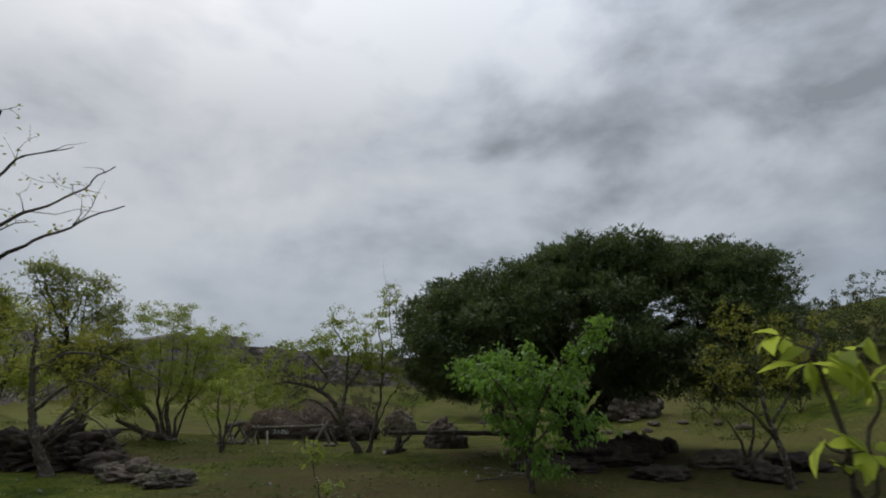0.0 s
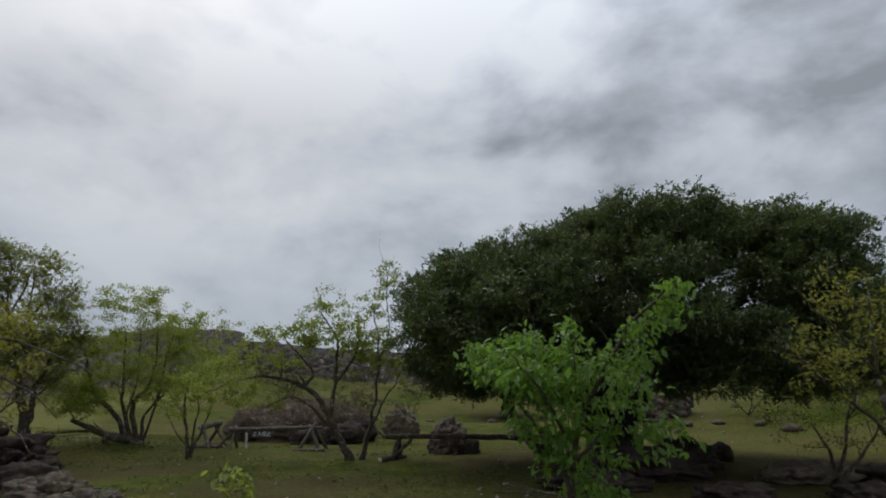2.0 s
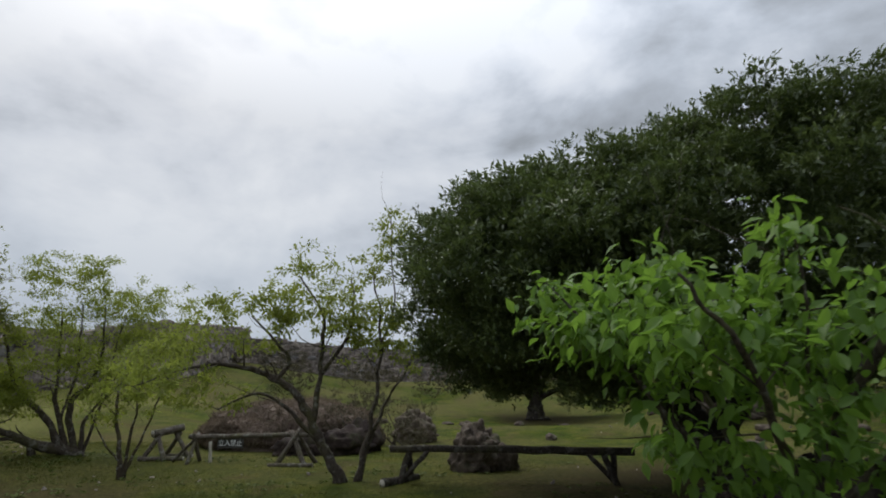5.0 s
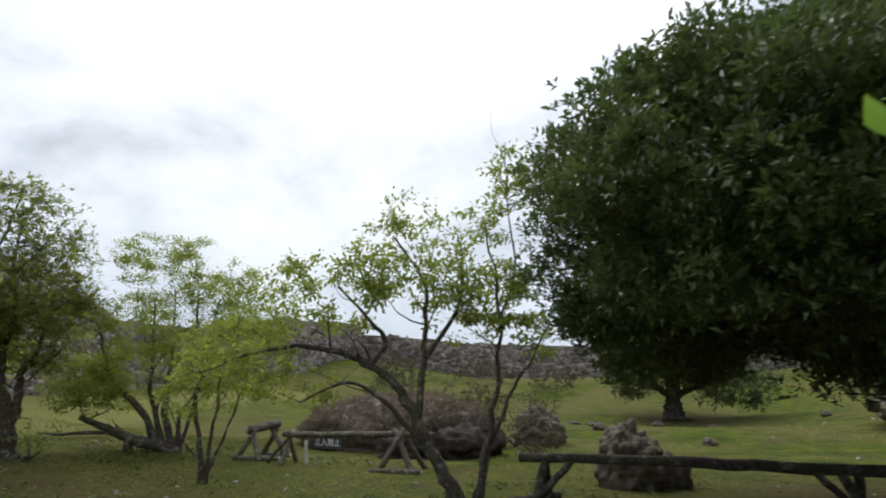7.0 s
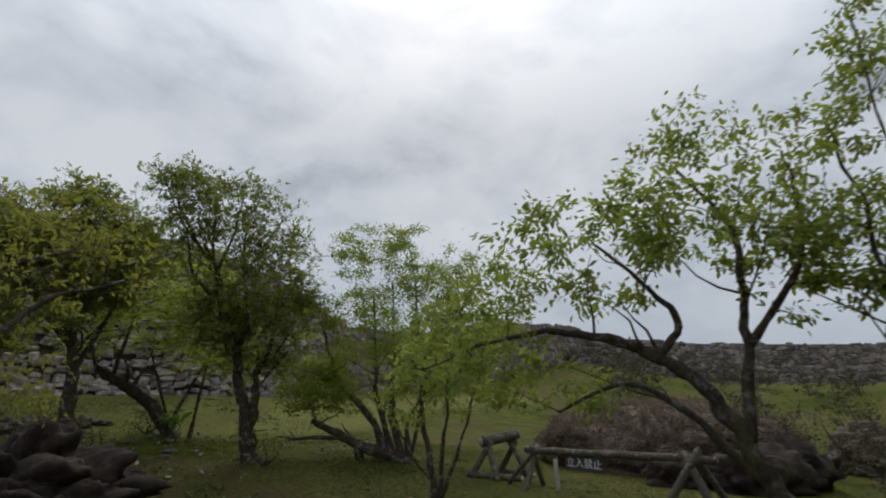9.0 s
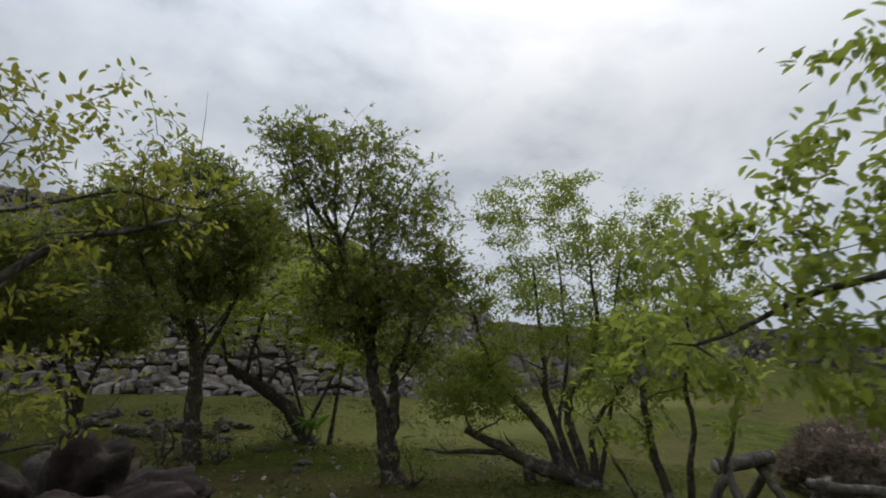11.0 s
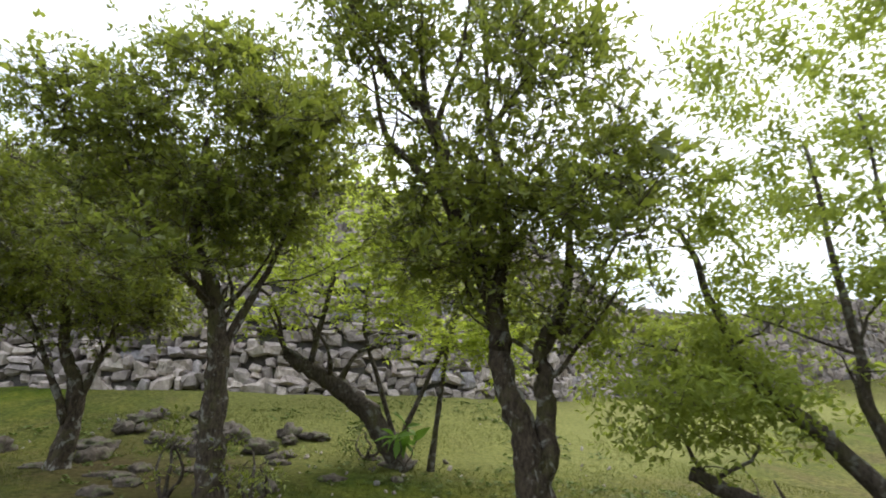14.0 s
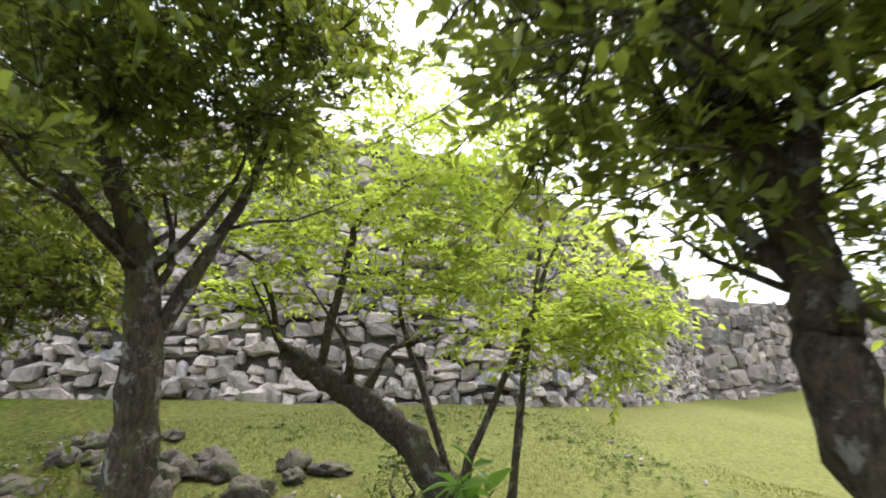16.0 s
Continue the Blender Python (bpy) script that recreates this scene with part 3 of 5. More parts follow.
    for ci in np.argsort(dist):
        c = cl[ci]
        dd = np.linalg.norm(P[:used] - c, axis=1) + np.maximum(0, P[:used, 2] - c[2]) * 0.6
        k = int(np.argmin(dd))
        a, b = Vector(P[k]), Vector(c)
        L = (b - a).length
        if L < 0.03:
            continue
        bend = Vector((rnd.gauss(0, 0.10), rnd.gauss(0, 0.10), 0.10 * up + rnd.gauss(0, 0.05))) * L
        pts = [a, a.lerp(b, 0.35) + bend, a.lerp(b, 0.7) + bend * 0.7, b]
        r0 = min(R[k] * 0.75, twig * (0.45 + 0.9 * L))
        r0 = max(r0, 0.0028)
        rad = [r0, r0 * 0.8, r0 * 0.6, max(r0 * 0.3, 0.0018)]
        tw.add([p - org for p in pts], rad, 4 if r0 < 0.02 else 6, 0.0, rnd)
        for q, rr in zip(pts[1:], rad[1:]):
            P[used] = q; R[used] = rr; used += 1
        d = np.array((b - pts[1]).normalized())
        m = max(1, int(per * rng.uniform(0.6, 1.4)))
        if rosette:
            tips = np.array(c) + rng.normal(0, 1, (m, 3)) * np.array([cr, cr, cr * 0.55])
            out_ = tips - np.array(c) + np.array([0, 0, cr * 0.9])
            out_ /= np.linalg.norm(out_, axis=1, keepdims=True) + 1e-9
            if stalk:
                for q in tips:
                    tw.add([pts[2] - org, b.lerp(Vector(q), 0.45) - org, Vector(q) - org], [0.0035, 0.0028, 0.0018], 3, 0.0, rnd)
            tips = np.repeat(tips, rosette, axis=0)
            tips = tips + rng.normal(0, 0.30 * leaf[0], tips.shape)
            hd = np.repeat(out_, rosette, axis=0) * 0.8 + rng.normal(0, 0.55, (len(tips), 3))
            at.append(tips); head.append(hd)
        elif spray:
            for q in range(spray):
                sd = Vector((rnd.gauss(0, 1), rnd.gauss(0, 1), rnd.gauss(0.05 + lift, 0.35))) + Vector(d) * 0.7
                sd = sd.normalized() * cr * rnd.uniform(0.6, 1.25)
                s0 = pts[2].lerp(b, rnd.uniform(0.0, 1.0))
                s1 = s0 + sd * 0.55 + Vector((0, 0, 0.05 * cr))
                s2 = s0 + sd - Vector((0, 0, 0.10 * cr))
                tw.add([s0 - org, s1 - org, s2 - org], [0.0022, 0.0018, 0.0012], 3, 0.0, rnd)
                k2 = max(2, m // spray)
                t = np.linspace(0.2, 1.0, k2)[:, None]
                p = np.array(s0) * (1 - t) + np.array(s2) * t + np.array([0, 0, 0.06 * cr]) * (1 - (2 * t - 1) ** 2)
                al = np.array(sd.normalized())
                sdv = np.cross(al, [0, 0, 1.0])
                sg = np.where(np.arange(k2) % 2 == 0, 1.0, -1.0)[:, None]
                at.append(p)
                head.append(al * 0.55 + sdv * sg * 0.85 + rng.normal(0, 0.15, (k2, 3)))
        else:
            t = rng.uniform(0.25, 1.05, m)[:, None]
            p = np.array(pts[1]) * (1 - t) + np.array(b) * t + rng.normal(0, 0.33 * cr, (m, 3)) * np.array([1, 1, 0.6])
            at.append(p)
            head.append(d * 0.7 + rng.normal(0, 0.7, (m, 3)))
    if tw.v:
        tw.make("branchwork", bark, top)["kind"] = "stuff"
    if at:
        at, head = np.concatenate(at) - np.array(org), np.concatenate(head)
        v, f = leaf_cloud(rng, at, head, leaf[0], leaf[1], shape, 0.2, droop, 0.45)
        if inner:
            ci = np.concatenate([in_blob(rng, c, np.array(r) * 0.62, inner, 0.0) for c, r, _, _ in blobs]) - np.array(org)
            v2, f2 = leaf_cloud(rng, ci, rng.normal(0, 1, ci.shape), 0.20, 0.42, LEAF_PLAIN, 0.2, 0.0, 0.9)
            f = np.concatenate([f, f2 + len(v)])
            v = np.concatenate([v, v2])
        fast_mesh("crown", v, f, 3, leaf_mat, top, crown_label)
    return top


def domes(seed, c, r, n, dome, clusters, low=-0.45):
    """Leaf domes over an envelope, for a billowing crown."""
    rnd, out_ = random.Random(seed), []
    for i in range(n):
        zz = low + (1 - low) * (i + 0.5) / n
        a = i * 2.39996 + rnd.uniform(-0.3, 0.3)
        q = max(0.0, 1 - abs(zz) ** 2.2) ** (1 / 2.2)
        s = rnd.uniform(0.80, 1.05)
        d = dome * rnd.uniform(0.75, 1.25)
        out_.append(((c[0] + r[0] * q * math.cos(a) * s, c[1] + r[1] * q * math.sin(a) * s, c[2] + r[2] * zz * s), (d, d, d * 0.56), int(clusters * (d / dome) ** 2), 0.8))
    return out_


def ragged(seed, blobs, keep=0.55, small=5):
    """The same crown with an uneven outline: fewer clusters inside, small tufts on the skin."""
    rnd, out_ = random.Random(seed), []
    for c, r, n, s in blobs:
        out_.append((c, tuple(q * 0.88 for q in r), int(n * keep), s))
        for k in range(small):
            d = Vector((rnd.gauss(0, 1), rnd.gauss(0, 1), rnd.gauss(0.25, 0.8))).normalized()
            q = rnd.uniform(0.85, 1.12)
            f = rnd.uniform(0.28, 0.45)
            out_.append(((c[0] + d.x * r[0] * q, c[1] + d.y * r[1] * q, c[2] + d.z * r[2] * q), tuple(v * f for v in r), max(3, int(n * (1 - keep) / small)), 0.2))
    return out_


# the large dark tree over the rail
tree("broad_evergreen_tree", (3.9, 16.6),
     [([(3.9, 16.6, 0), (3.75, 16.6, 0.6), (3.5, 16.4, 1.2), (3.6, 16.1, 2.0), (3.9, 15.8, 3.2), (4.2, 15.4, 4.6)], 0.50, 0.14),
      ([(3.55, 16.4, 1.0), (2.8, 16.1, 1.5), (1.9, 15.6, 2.0), (0.9, 15.2, 2.6), (0.0, 14.9, 3.0)], 0.24, 0.05),
      ([(3.6, 16.3, 1.3), (2.9, 15.6, 2.3), (2.0, 14.6, 3.2), (1.2, 13.6, 3.8)], 0.20, 0.05),
      ([(4.15, 16.6, 0), (4.3, 16.5, 0.8), (4.9, 16.2, 1.7), (6.0, 15.6, 2.6), (7.4, 15.0, 3.5)], 0.30, 0.06),
      ([(4.0, 16.3, 1.4), (4.6, 15.0, 2.2), (5.2, 13.8, 2.9), (5.6, 12.8, 3.2)], 0.18, 0.05),
      ([(3.8, 16.6, 1.4), (3.6, 17.8, 2.6), (3.4, 19.0, 3.8)], 0.20, 0.05),
      ([(2.9, 16.1, 1.5), (2.2, 16.6, 2.0), (1.4, 17.0, 2.7), (0.6, 16.9, 3.3)], 0.12, 0.04)],
     domes(21, (4.9, 14.9, 2.95), (4.45, 3.35, 2.3), 120, 0.62, 15) + domes(23, (0.92, 14.1, 2.80), (1.7, 2.2, 1.40), 50, 0.50, 19, -0.85)
     + [((3.6, 15.2, 4.0), (2.6, 2.2, 0.8), 40, 0.2), ((8.4, 14.4, 2.7), (1.5, 1.5, 1.2), 90, 0.6), ((0.2, 15.2, 2.0), (0.9, 1.2, 0.7), 60, 0.6)]
     + domes(25, (6.8, 14.2, 4.45), (1.8, 1.8, 0.8), 18, 0.52, 14, -0.2) + domes(26, (6.0, 13.4, 2.0), (2.2, 1.3, 0.7), 24, 0.50, 12, -0.7)
     + domes(28, (4.0, 13.4, 4.60), (1.8, 1.2, 0.6), 14, 0.50, 16, -0.3) + domes(27, (3.4, 14.0, 2.35), (1.6, 1.3, 0.6), 10, 0.55, 12, -0.7),
     M_LF_BIG, M_BARKD, "broad dark evergreen tree with dense domed crown and arching limbs", seed=3, leaf=(0.080, 0.38), shape=LEAF_PLAIN, per=24, cr=0.13, rosette=7, inner=12, branchy=0.8, droop=0.0, twig=0.03, sides=12)

# the small dark tree far across the meadow
tree("dark_round_tree", (3.7, 38.0),
     [([(3.7, 38, 0), (3.7, 38, 0.8), (3.8, 38, 2.2), (3.9, 38, 3.8)], 0.55, 0.12), ([(3.7, 38, 1.0), (2.6, 38, 1.8), (1.6, 38, 2.4)], 0.2, 0.06), ([(3.7, 38, 1.0), (5.0, 38, 1.6), (6.4, 37.6, 2.0)], 0.2, 0.06)],
     domes(22, (4.0, 38, 2.9), (2.6, 2.3, 1.9), 26, 1.0, 16) + [((2.0, 38, 1.9), (1.2, 1.5, 0.9), 40, 0.7), ((6.4, 37.5, 1.6), (1.6, 1.6, 0.9), 50, 0.7)],
     M_LF_BIG, M_BARKD, "dark round evergreen tree standing alone on the meadow", seed=4, leaf=(0.17, 0.30), per=16, cr=0.26, rosette=6, inner=40, droop=0.0, twig=0.03)

# the arching tree beside the sign, with its slim companion
tree("arching_tree", (-2.3, 15.75),
     [([(-2.29, 15.75, 0), (-2.68, 15.65, 0.74), (-3.0, 15.56, 1.33), (-3.38, 15.42, 1.63), (-3.73, 15.28, 1.78), (-4.2, 15.05, 1.86)], 0.090, 0.032),
      ([(-2.75, 15.62, 0.9), (-2.7, 15.65, 1.64), (-2.69, 15.65, 2.03), (-2.67, 15.66, 2.52), (-2.76, 15.63, 2.85), (-3.09, 15.53, 3.34)], 0.055, 0.015),
      ([(-3.34, 15.44, 1.59), (-3.18, 15.5, 1.94), (-3.4, 15.32, 2.25), (-3.79, 15.25, 2.64)], 0.045, 0.014),
      ([(-2.45, 15.7, 0.4), (-3.0, 15.51, 1.0), (-3.57, 15.35, 1.4), (-4.14, 15.08, 1.15)], 0.05, 0.014),
      ([(-2.68, 15.65, 1.7), (-2.3, 15.7, 2.3), (-2.2, 15.75, 2.9), (-2.25, 15.77, 3.4)], 0.035, 0.012),
      ([(-4.2, 15.05, 1.86), (-4.7, 14.8, 1.75), (-5.2, 14.5, 1.5)], 0.03, 0.008)],
     [((-2.85, 15.6, 3.0), (1.0, 1.0, 0.65), 85, 0.25), ((-4.0, 15.1, 2.5), (1.0, 0.9, 0.55), 60, 0.2), ((-4.9, 14.8, 1.75), (0.8, 0.7, 0.5), 45, 0.2), ((-2.1, 15.8, 2.5), (0.6, 0.7, 0.6), 30, 0.2),
      ((-2.9, 15.5, 3.65), (0.4, 0.4, 0.3), 10, 0.1), ((-4.3, 15.0, 1.35), (0.7, 0.5, 0.3), 16, 0.2)],
     M_LF_SPRING, M_BARK, "arching spring tree with pale young leaves and open branches", group="spring trees on the meadow", seed=5, leaf=(0.076, 0.50), per=34, cr=0.22, droop=0.5, twig=0.011)
tree("slim_tree", (-1.98, 15.82),
     [([(-2.04, 15.81, 0), (-1.89, 15.83, 0.66), (-1.78, 15.85, 1.26), (-1.71, 15.86, 2.04), (-1.75, 15.85, 2.8), (-1.9, 15.85, 3.6)], 0.05, 0.012),
      ([(-2.0, 15.81, 0.05), (-1.85, 15.85, 0.6), (-1.63, 15.87, 1.18), (-1.35, 15.91, 1.64), (-1.1, 15.9, 2.1)], 0.038, 0.01),
      ([(-1.72, 15.86, 2.1), (-1.5, 15.9, 2.9), (-1.55, 15.88, 3.8), (-1.6, 15.88, 4.6)], 0.022, 0.006)],
     [((-1.75, 15.85, 2.5), (0.55, 0.6, 0.55), 48, 0.2), ((-1.9, 15.85, 3.7), (0.35, 0.35, 0.5), 14, 0.1), ((-1.5, 15.9, 4.2), (0.35, 0.3, 0.55), 16, 0.1), ((-1.2, 15.9, 2.1), (0.4, 0.4, 0.35), 16, 0.2)],
     M_LF_SPRING, M_BARK, "slim forked spring tree with pale green leaves", group="spring trees on the meadow", seed=6, leaf=(0.074, 0.48), per=36, cr=0.22, droop=0.4, twig=0.010)
tree("sapling", (-6.1, 16.05),
     [([(-6.12, 16.07, 0), (-6.2, 16.0, 0.5), (-6.3, 15.95, 1.2), (-6.25, 15.95, 1.9)], 0.055, 0.012),
      ([(-6.1, 16.08, 0.05), (-6.08, 16.1, 0.6), (-6.05, 16.13, 1.27), (-6.0, 16.1, 1.9)], 0.035, 0.01),
      ([(-6.1, 16.08, 0.05), (-5.95, 16.2, 0.6), (-5.79, 16.31, 1.27), (-5.7, 16.3, 1.6)], 0.03, 0.008),
      ([(-6.15, 16.05, 0.2), (-6.5, 15.9, 0.7), (-6.7, 15.8, 1.2)], 0.02, 0.006)],
     [((-6.15, 16.0, 1.75), (0.6, 0.5, 0.45), 17, 0.2), ((-5.8, 16.2, 1.35), (0.4, 0.4, 0.3), 9, 0.2), ((-6.5, 15.9, 1.2), (0.35, 0.35, 0.3), 8, 0.2)],
     M_LF_FRESH, M_BARKG, "small forked sapling with fresh green young leaves", group="spring trees on the meadow", seed=7, leaf=(0.076, 0.48), per=36, cr=0.24, droop=0.35, twig=0.009)
tree("many_stemmed_tree", (-8.9, 18.65),
     [([(-8.69, 18.8, 0), (-9.0, 18.55, 0.2), (-9.4, 18.24, 0.35), (-9.72, 17.94, 0.56), (-10.05, 17.59, 0.78)], 0.15, 0.05),
      ([(-9.4, 18.24, 0.33), (-9.71, 17.94, 0.49), (-10.2, 17.43, 0.47), (-10.5, 17.2, 0.5)], 0.06, 0.015),
      ([(-8.9, 18.67, 0), (-9.36, 18.28, 0.94), (-9.7, 17.96, 1.37), (-9.84, 17.81, 1.8), (-10.0, 17.6, 2.6)], 0.085, 0.02),
      ([(-8.92, 18.67, 0), (-9.21, 18.41, 1.16), (-9.26, 18.38, 1.82), (-9.35, 18.3, 3.2)], 0.07, 0.015),
      ([(-8.8, 18.74, 0), (-9.01, 18.59, 1.16), (-8.77, 18.79, 1.61), (-8.68, 18.87, 2.31), (-8.7, 18.8, 3.4)], 0.08, 0.015),
      ([(-8.75, 18.8, 0), (-8.75, 18.8, 0.9), (-8.3, 19.0, 1.5), (-7.9, 19.3, 2.3)], 0.06, 0.014),
      ([(-8.72, 18.8, 0), (-8.55, 18.9, 1.0), (-8.5, 19.0, 2.0), (-8.35, 19.1, 3.2)], 0.045, 0.012),
      ([(-9.0, 18.6, 0.05), (-9.1, 18.5, 0.9), (-9.0, 18.6, 2.0), (-9.05, 18.5, 3.4)], 0.04, 0.012)],
     ragged(44, [((-9.0, 18.6, 2.6), (1.7, 1.5, 0.95), 170, 0.15), ((-9.3, 18.4, 3.6), (1.1, 1.0, 0.75), 80, 0.1), ((-8.2, 19.1, 3.4), (1.0, 0.9, 0.9), 75, 0.1), ((-10.1, 17.7, 2.1), (0.9, 0.8, 0.9), 75, 0.2), ((-7.6, 19.5, 2.3), (0.8, 0.7, 0.8), 55, 0.2),
      ((-9.9, 17.4, 1.1), (0.7, 0.7, 0.35), 30, 0.2), ((-9.2, 18.3, 4.3), (0.8, 0.7, 0.3), 24, 0.1), ((-10.3, 17.5, 1.5), (0.6, 0.6, 0.4), 40, 0.2),
      ((-9.2, 18.4, 1.75), (1.6, 1.4, 0.65), 150, 0.15), ((-9.9, 17.7, 1.2), (0.9, 0.9, 0.4), 50, 0.2), ((-8.1, 19.2, 1.6), (0.9, 0.8, 0.5), 50, 0.2), ((-8.3, 19.0, 2.6), (1.6, 1.3, 0.9), 80, 0.15), ((-7.4, 19.6, 2.9), (0.9, 0.8, 0.9), 55, 0.15)]),
     M_LF_FRESH, M_BARK, "many-stemmed spring tree with lime green leaves and a low sawn limb", group="spring trees on the meadow", seed=8, leaf=(0.062, 0.48), per=44, cr=0.25, droop=0.1, twig=0.010, sawn=True)
tree("leaning_tree", (-14.15, 17.3),
     [([(-14.1, 17.34, 0.2), (-14.33, 16.95, 0.89), (-14.52, 16.48, 1.3), (-14.64, 16.1, 1.52), (-14.71, 15.81, 1.70)], 0.16, 0.085),
      ([(-14.70, 15.83, 1.65), (-14.75, 15.56, 2.37), (-14.79, 15.16, 2.63)], 0.035, 0.010),
      ([(-14.62, 16.12, 1.55), (-14.58, 16.31, 2.65), (-14.55, 16.39, 2.98), (-14.34, 16.92, 3.41), (-14.14, 17.3, 3.84)], 0.045, 0.010),
      ([(-14.52, 16.48, 1.25), (-14.44, 16.69, 1.69), (-14.25, 17.1, 1.9)], 0.05, 0.015),
      ([(-14.2, 17.25, 0.5), (-14.34, 16.92, 1.6), (-14.41, 16.77, 2.14), (-14.4, 16.79, 2.73)], 0.04, 0.010),
      ([(-14.18, 17.25, 0.6), (-13.86, 17.74, 1.91), (-13.73, 17.91, 2.48), (-13.59, 18.08, 3.06)], 0.04, 0.010),
      ([(-13.95, 17.61, 0.25), (-13.88, 17.72, 1.4), (-13.79, 17.83, 2.48), (-13.7, 17.9, 3.4)], 0.045, 0.012)],
     [((-14.4, 16.5, 2.9), (0.8, 1.4, 0.9), 115, 0.1), ((-13.8, 17.7, 2.4), (0.9, 1.1, 0.8), 105, 0.1), ((-14.1, 17.2, 3.8), (0.8, 1.2, 0.9), 90, 0.1), ((-14.7, 15.5, 2.4), (0.5, 0.6, 0.5), 30, 0.1), ((-13.4, 18.4, 2.0), (0.6, 0.6, 0.5), 40, 0.1)],
     M_LF_LIME, M_BARK, "leaning sawn-off trunk with fresh lime green shoots", group="spring trees on the meadow", seed=9, leaf=(0.078, 0.46), per=46, cr=0.34, spray=6, droop=0.15, twig=0.009, sawn=True)

# the row of olive evergreens
tree("tall_evergreen", (-10.4, 16.7),
     [([(-10.42, 16.66, 0), (-10.5, 16.55, 0.5), (-10.53, 16.50, 0.98), (-10.64, 16.37, 1.47), (-10.66, 16.34, 1.85), (-10.86, 16.0, 2.8), (-10.89, 15.95, 3.23), (-11.0, 15.65, 3.82)], 0.14, 0.03),
      ([(-10.40, 16.68, 0), (-10.47, 16.62, 0.6), (-10.45, 16.63, 1.3), (-10.47, 16.6, 1.62), (-10.36, 16.75, 2.0), (-10.3, 16.8, 2.9)], 0.10, 0.025),
      ([(-10.66, 16.34, 1.85), (-10.6, 16.4, 2.6), (-10.7, 16.3, 3.4), (-10.75, 16.3, 4.3)], 0.06, 0.014),
      ([(-10.86, 16.0, 2.8), (-11.1, 15.6, 3.2), (-11.2, 15.4, 4.0)], 0.045, 0.012), ([(-10.47, 16.6, 1.55), (-10.28, 16.78, 1.85), (-10.05, 17.0, 2.4)], 0.034, 0.010), ([(-10.66, 16.35, 1.7), (-10.85, 16.2, 2.05), (-11.0, 16.1, 2.7)], 0.030, 0.010), ([(-10.46, 16.62, 1.35), (-10.2, 16.75, 1.65), (-9.95, 16.85, 2.0)], 0.024, 0.008),
      ([(-10.9, 15.9, 3.2), (-10.95, 15.8, 4.0), (-11.0, 15.75, 4.9)], 0.035, 0.008), ([(-10.9, 15.9, 3.3), (-10.75, 16.05, 4.1), (-10.65, 16.1, 5.0)], 0.03, 0.008),
      ([(-11.0, 15.7, 3.6), (-11.2, 15.3, 4.3), (-11.3, 15.1, 4.9)], 0.03, 0.008), ([(-10.95, 15.75, 3.5), (-11.3, 15.35, 4.2), (-11.55, 15.05, 5.0)], 0.028, 0.008), ([(-10.7, 16.3, 3.3), (-10.45, 16.6, 4.0), (-10.3, 16.8, 4.5)], 0.03, 0.008)],
     ragged(41, [((-10.3, 16.75, 2.35), (0.80, 0.85, 0.75), 140, 0.35), ((-10.35, 16.5, 3.2), (0.9, 0.95, 0.85), 135, 0.3), ((-10.75, 15.9, 2.35), (0.55, 0.6, 0.55), 45, 0.3), ((-10.75, 16.1, 3.8), (0.85, 0.8, 0.6), 26, 0.1), ((-10.85, 15.9, 4.55), (0.8, 0.9, 0.55), 80, 0.2), ((-11.1, 15.4, 4.2), (0.5, 0.5, 0.45), 36, 0.2), ((-11.35, 15.25, 4.75), (0.6, 0.65, 0.55), 56, 0.2), ((-10.85, 16.05, 2.6), (0.38, 0.38, 0.5), 50, 0.3),
      ((-10.15, 17.0, 3.7), (0.5, 0.5, 0.6), 40, 0.2), ((-11.3, 15.6, 3.4), (0.6, 0.65, 0.7), 24, 0.2)]),
     M_LF_EVER, M_BARKG, "tall evergreen with olive leaves and forked lichen-grey trunk", group="row of evergreens", seed=10, leaf=(0.063, 0.46), inner=4, per=7, cr=0.17, rosette=7, stalk=True, twig=0.012, sides=10)
tree("rounded_evergreen", (-13.18, 14.85),
     [([(-13.16, 14.9, 0), (-13.18, 14.81, 0.82), (-13.18, 14.78, 1.52), (-13.2, 14.68, 2.13), (-13.22, 14.43, 2.74), (-13.2, 14.4, 3.8)], 0.15, 0.04),
      ([(-13.18, 14.78, 1.6), (-13.2, 15.1, 2.3), (-13.1, 15.4, 3.2)], 0.06, 0.015), ([(-13.2, 14.7, 2.0), (-13.2, 14.1, 2.6), (-13.2, 13.7, 3.4)], 0.06, 0.015)],
     ragged(42, [((-13.2, 14.35, 3.7), (1.15, 1.25, 1.0), 250, 0.4), ((-13.05, 15.05, 3.6), (0.8, 0.7, 0.9), 110, 0.35), ((-13.2, 14.2, 2.75), (1.0, 1.2, 0.6), 120, 0.35), ((-13.2, 13.55, 3.6), (0.65, 0.65, 0.6), 50, 0.3), ((-13.1, 14.6, 4.55), (0.7, 0.8, 0.4), 45, 0.3), ((-12.7, 15.3, 3.5), (0.6, 0.6, 0.7), 55, 0.3)]),
     M_LF_EVER, M_BARKG, "rounded evergreen with olive leaves on a straight grey trunk", group="row of evergreens", seed=11, leaf=(0.066, 0.46), inner=18, per=8, cr=0.18, rosette=7, stalk=True, twig=0.012, sides=10)
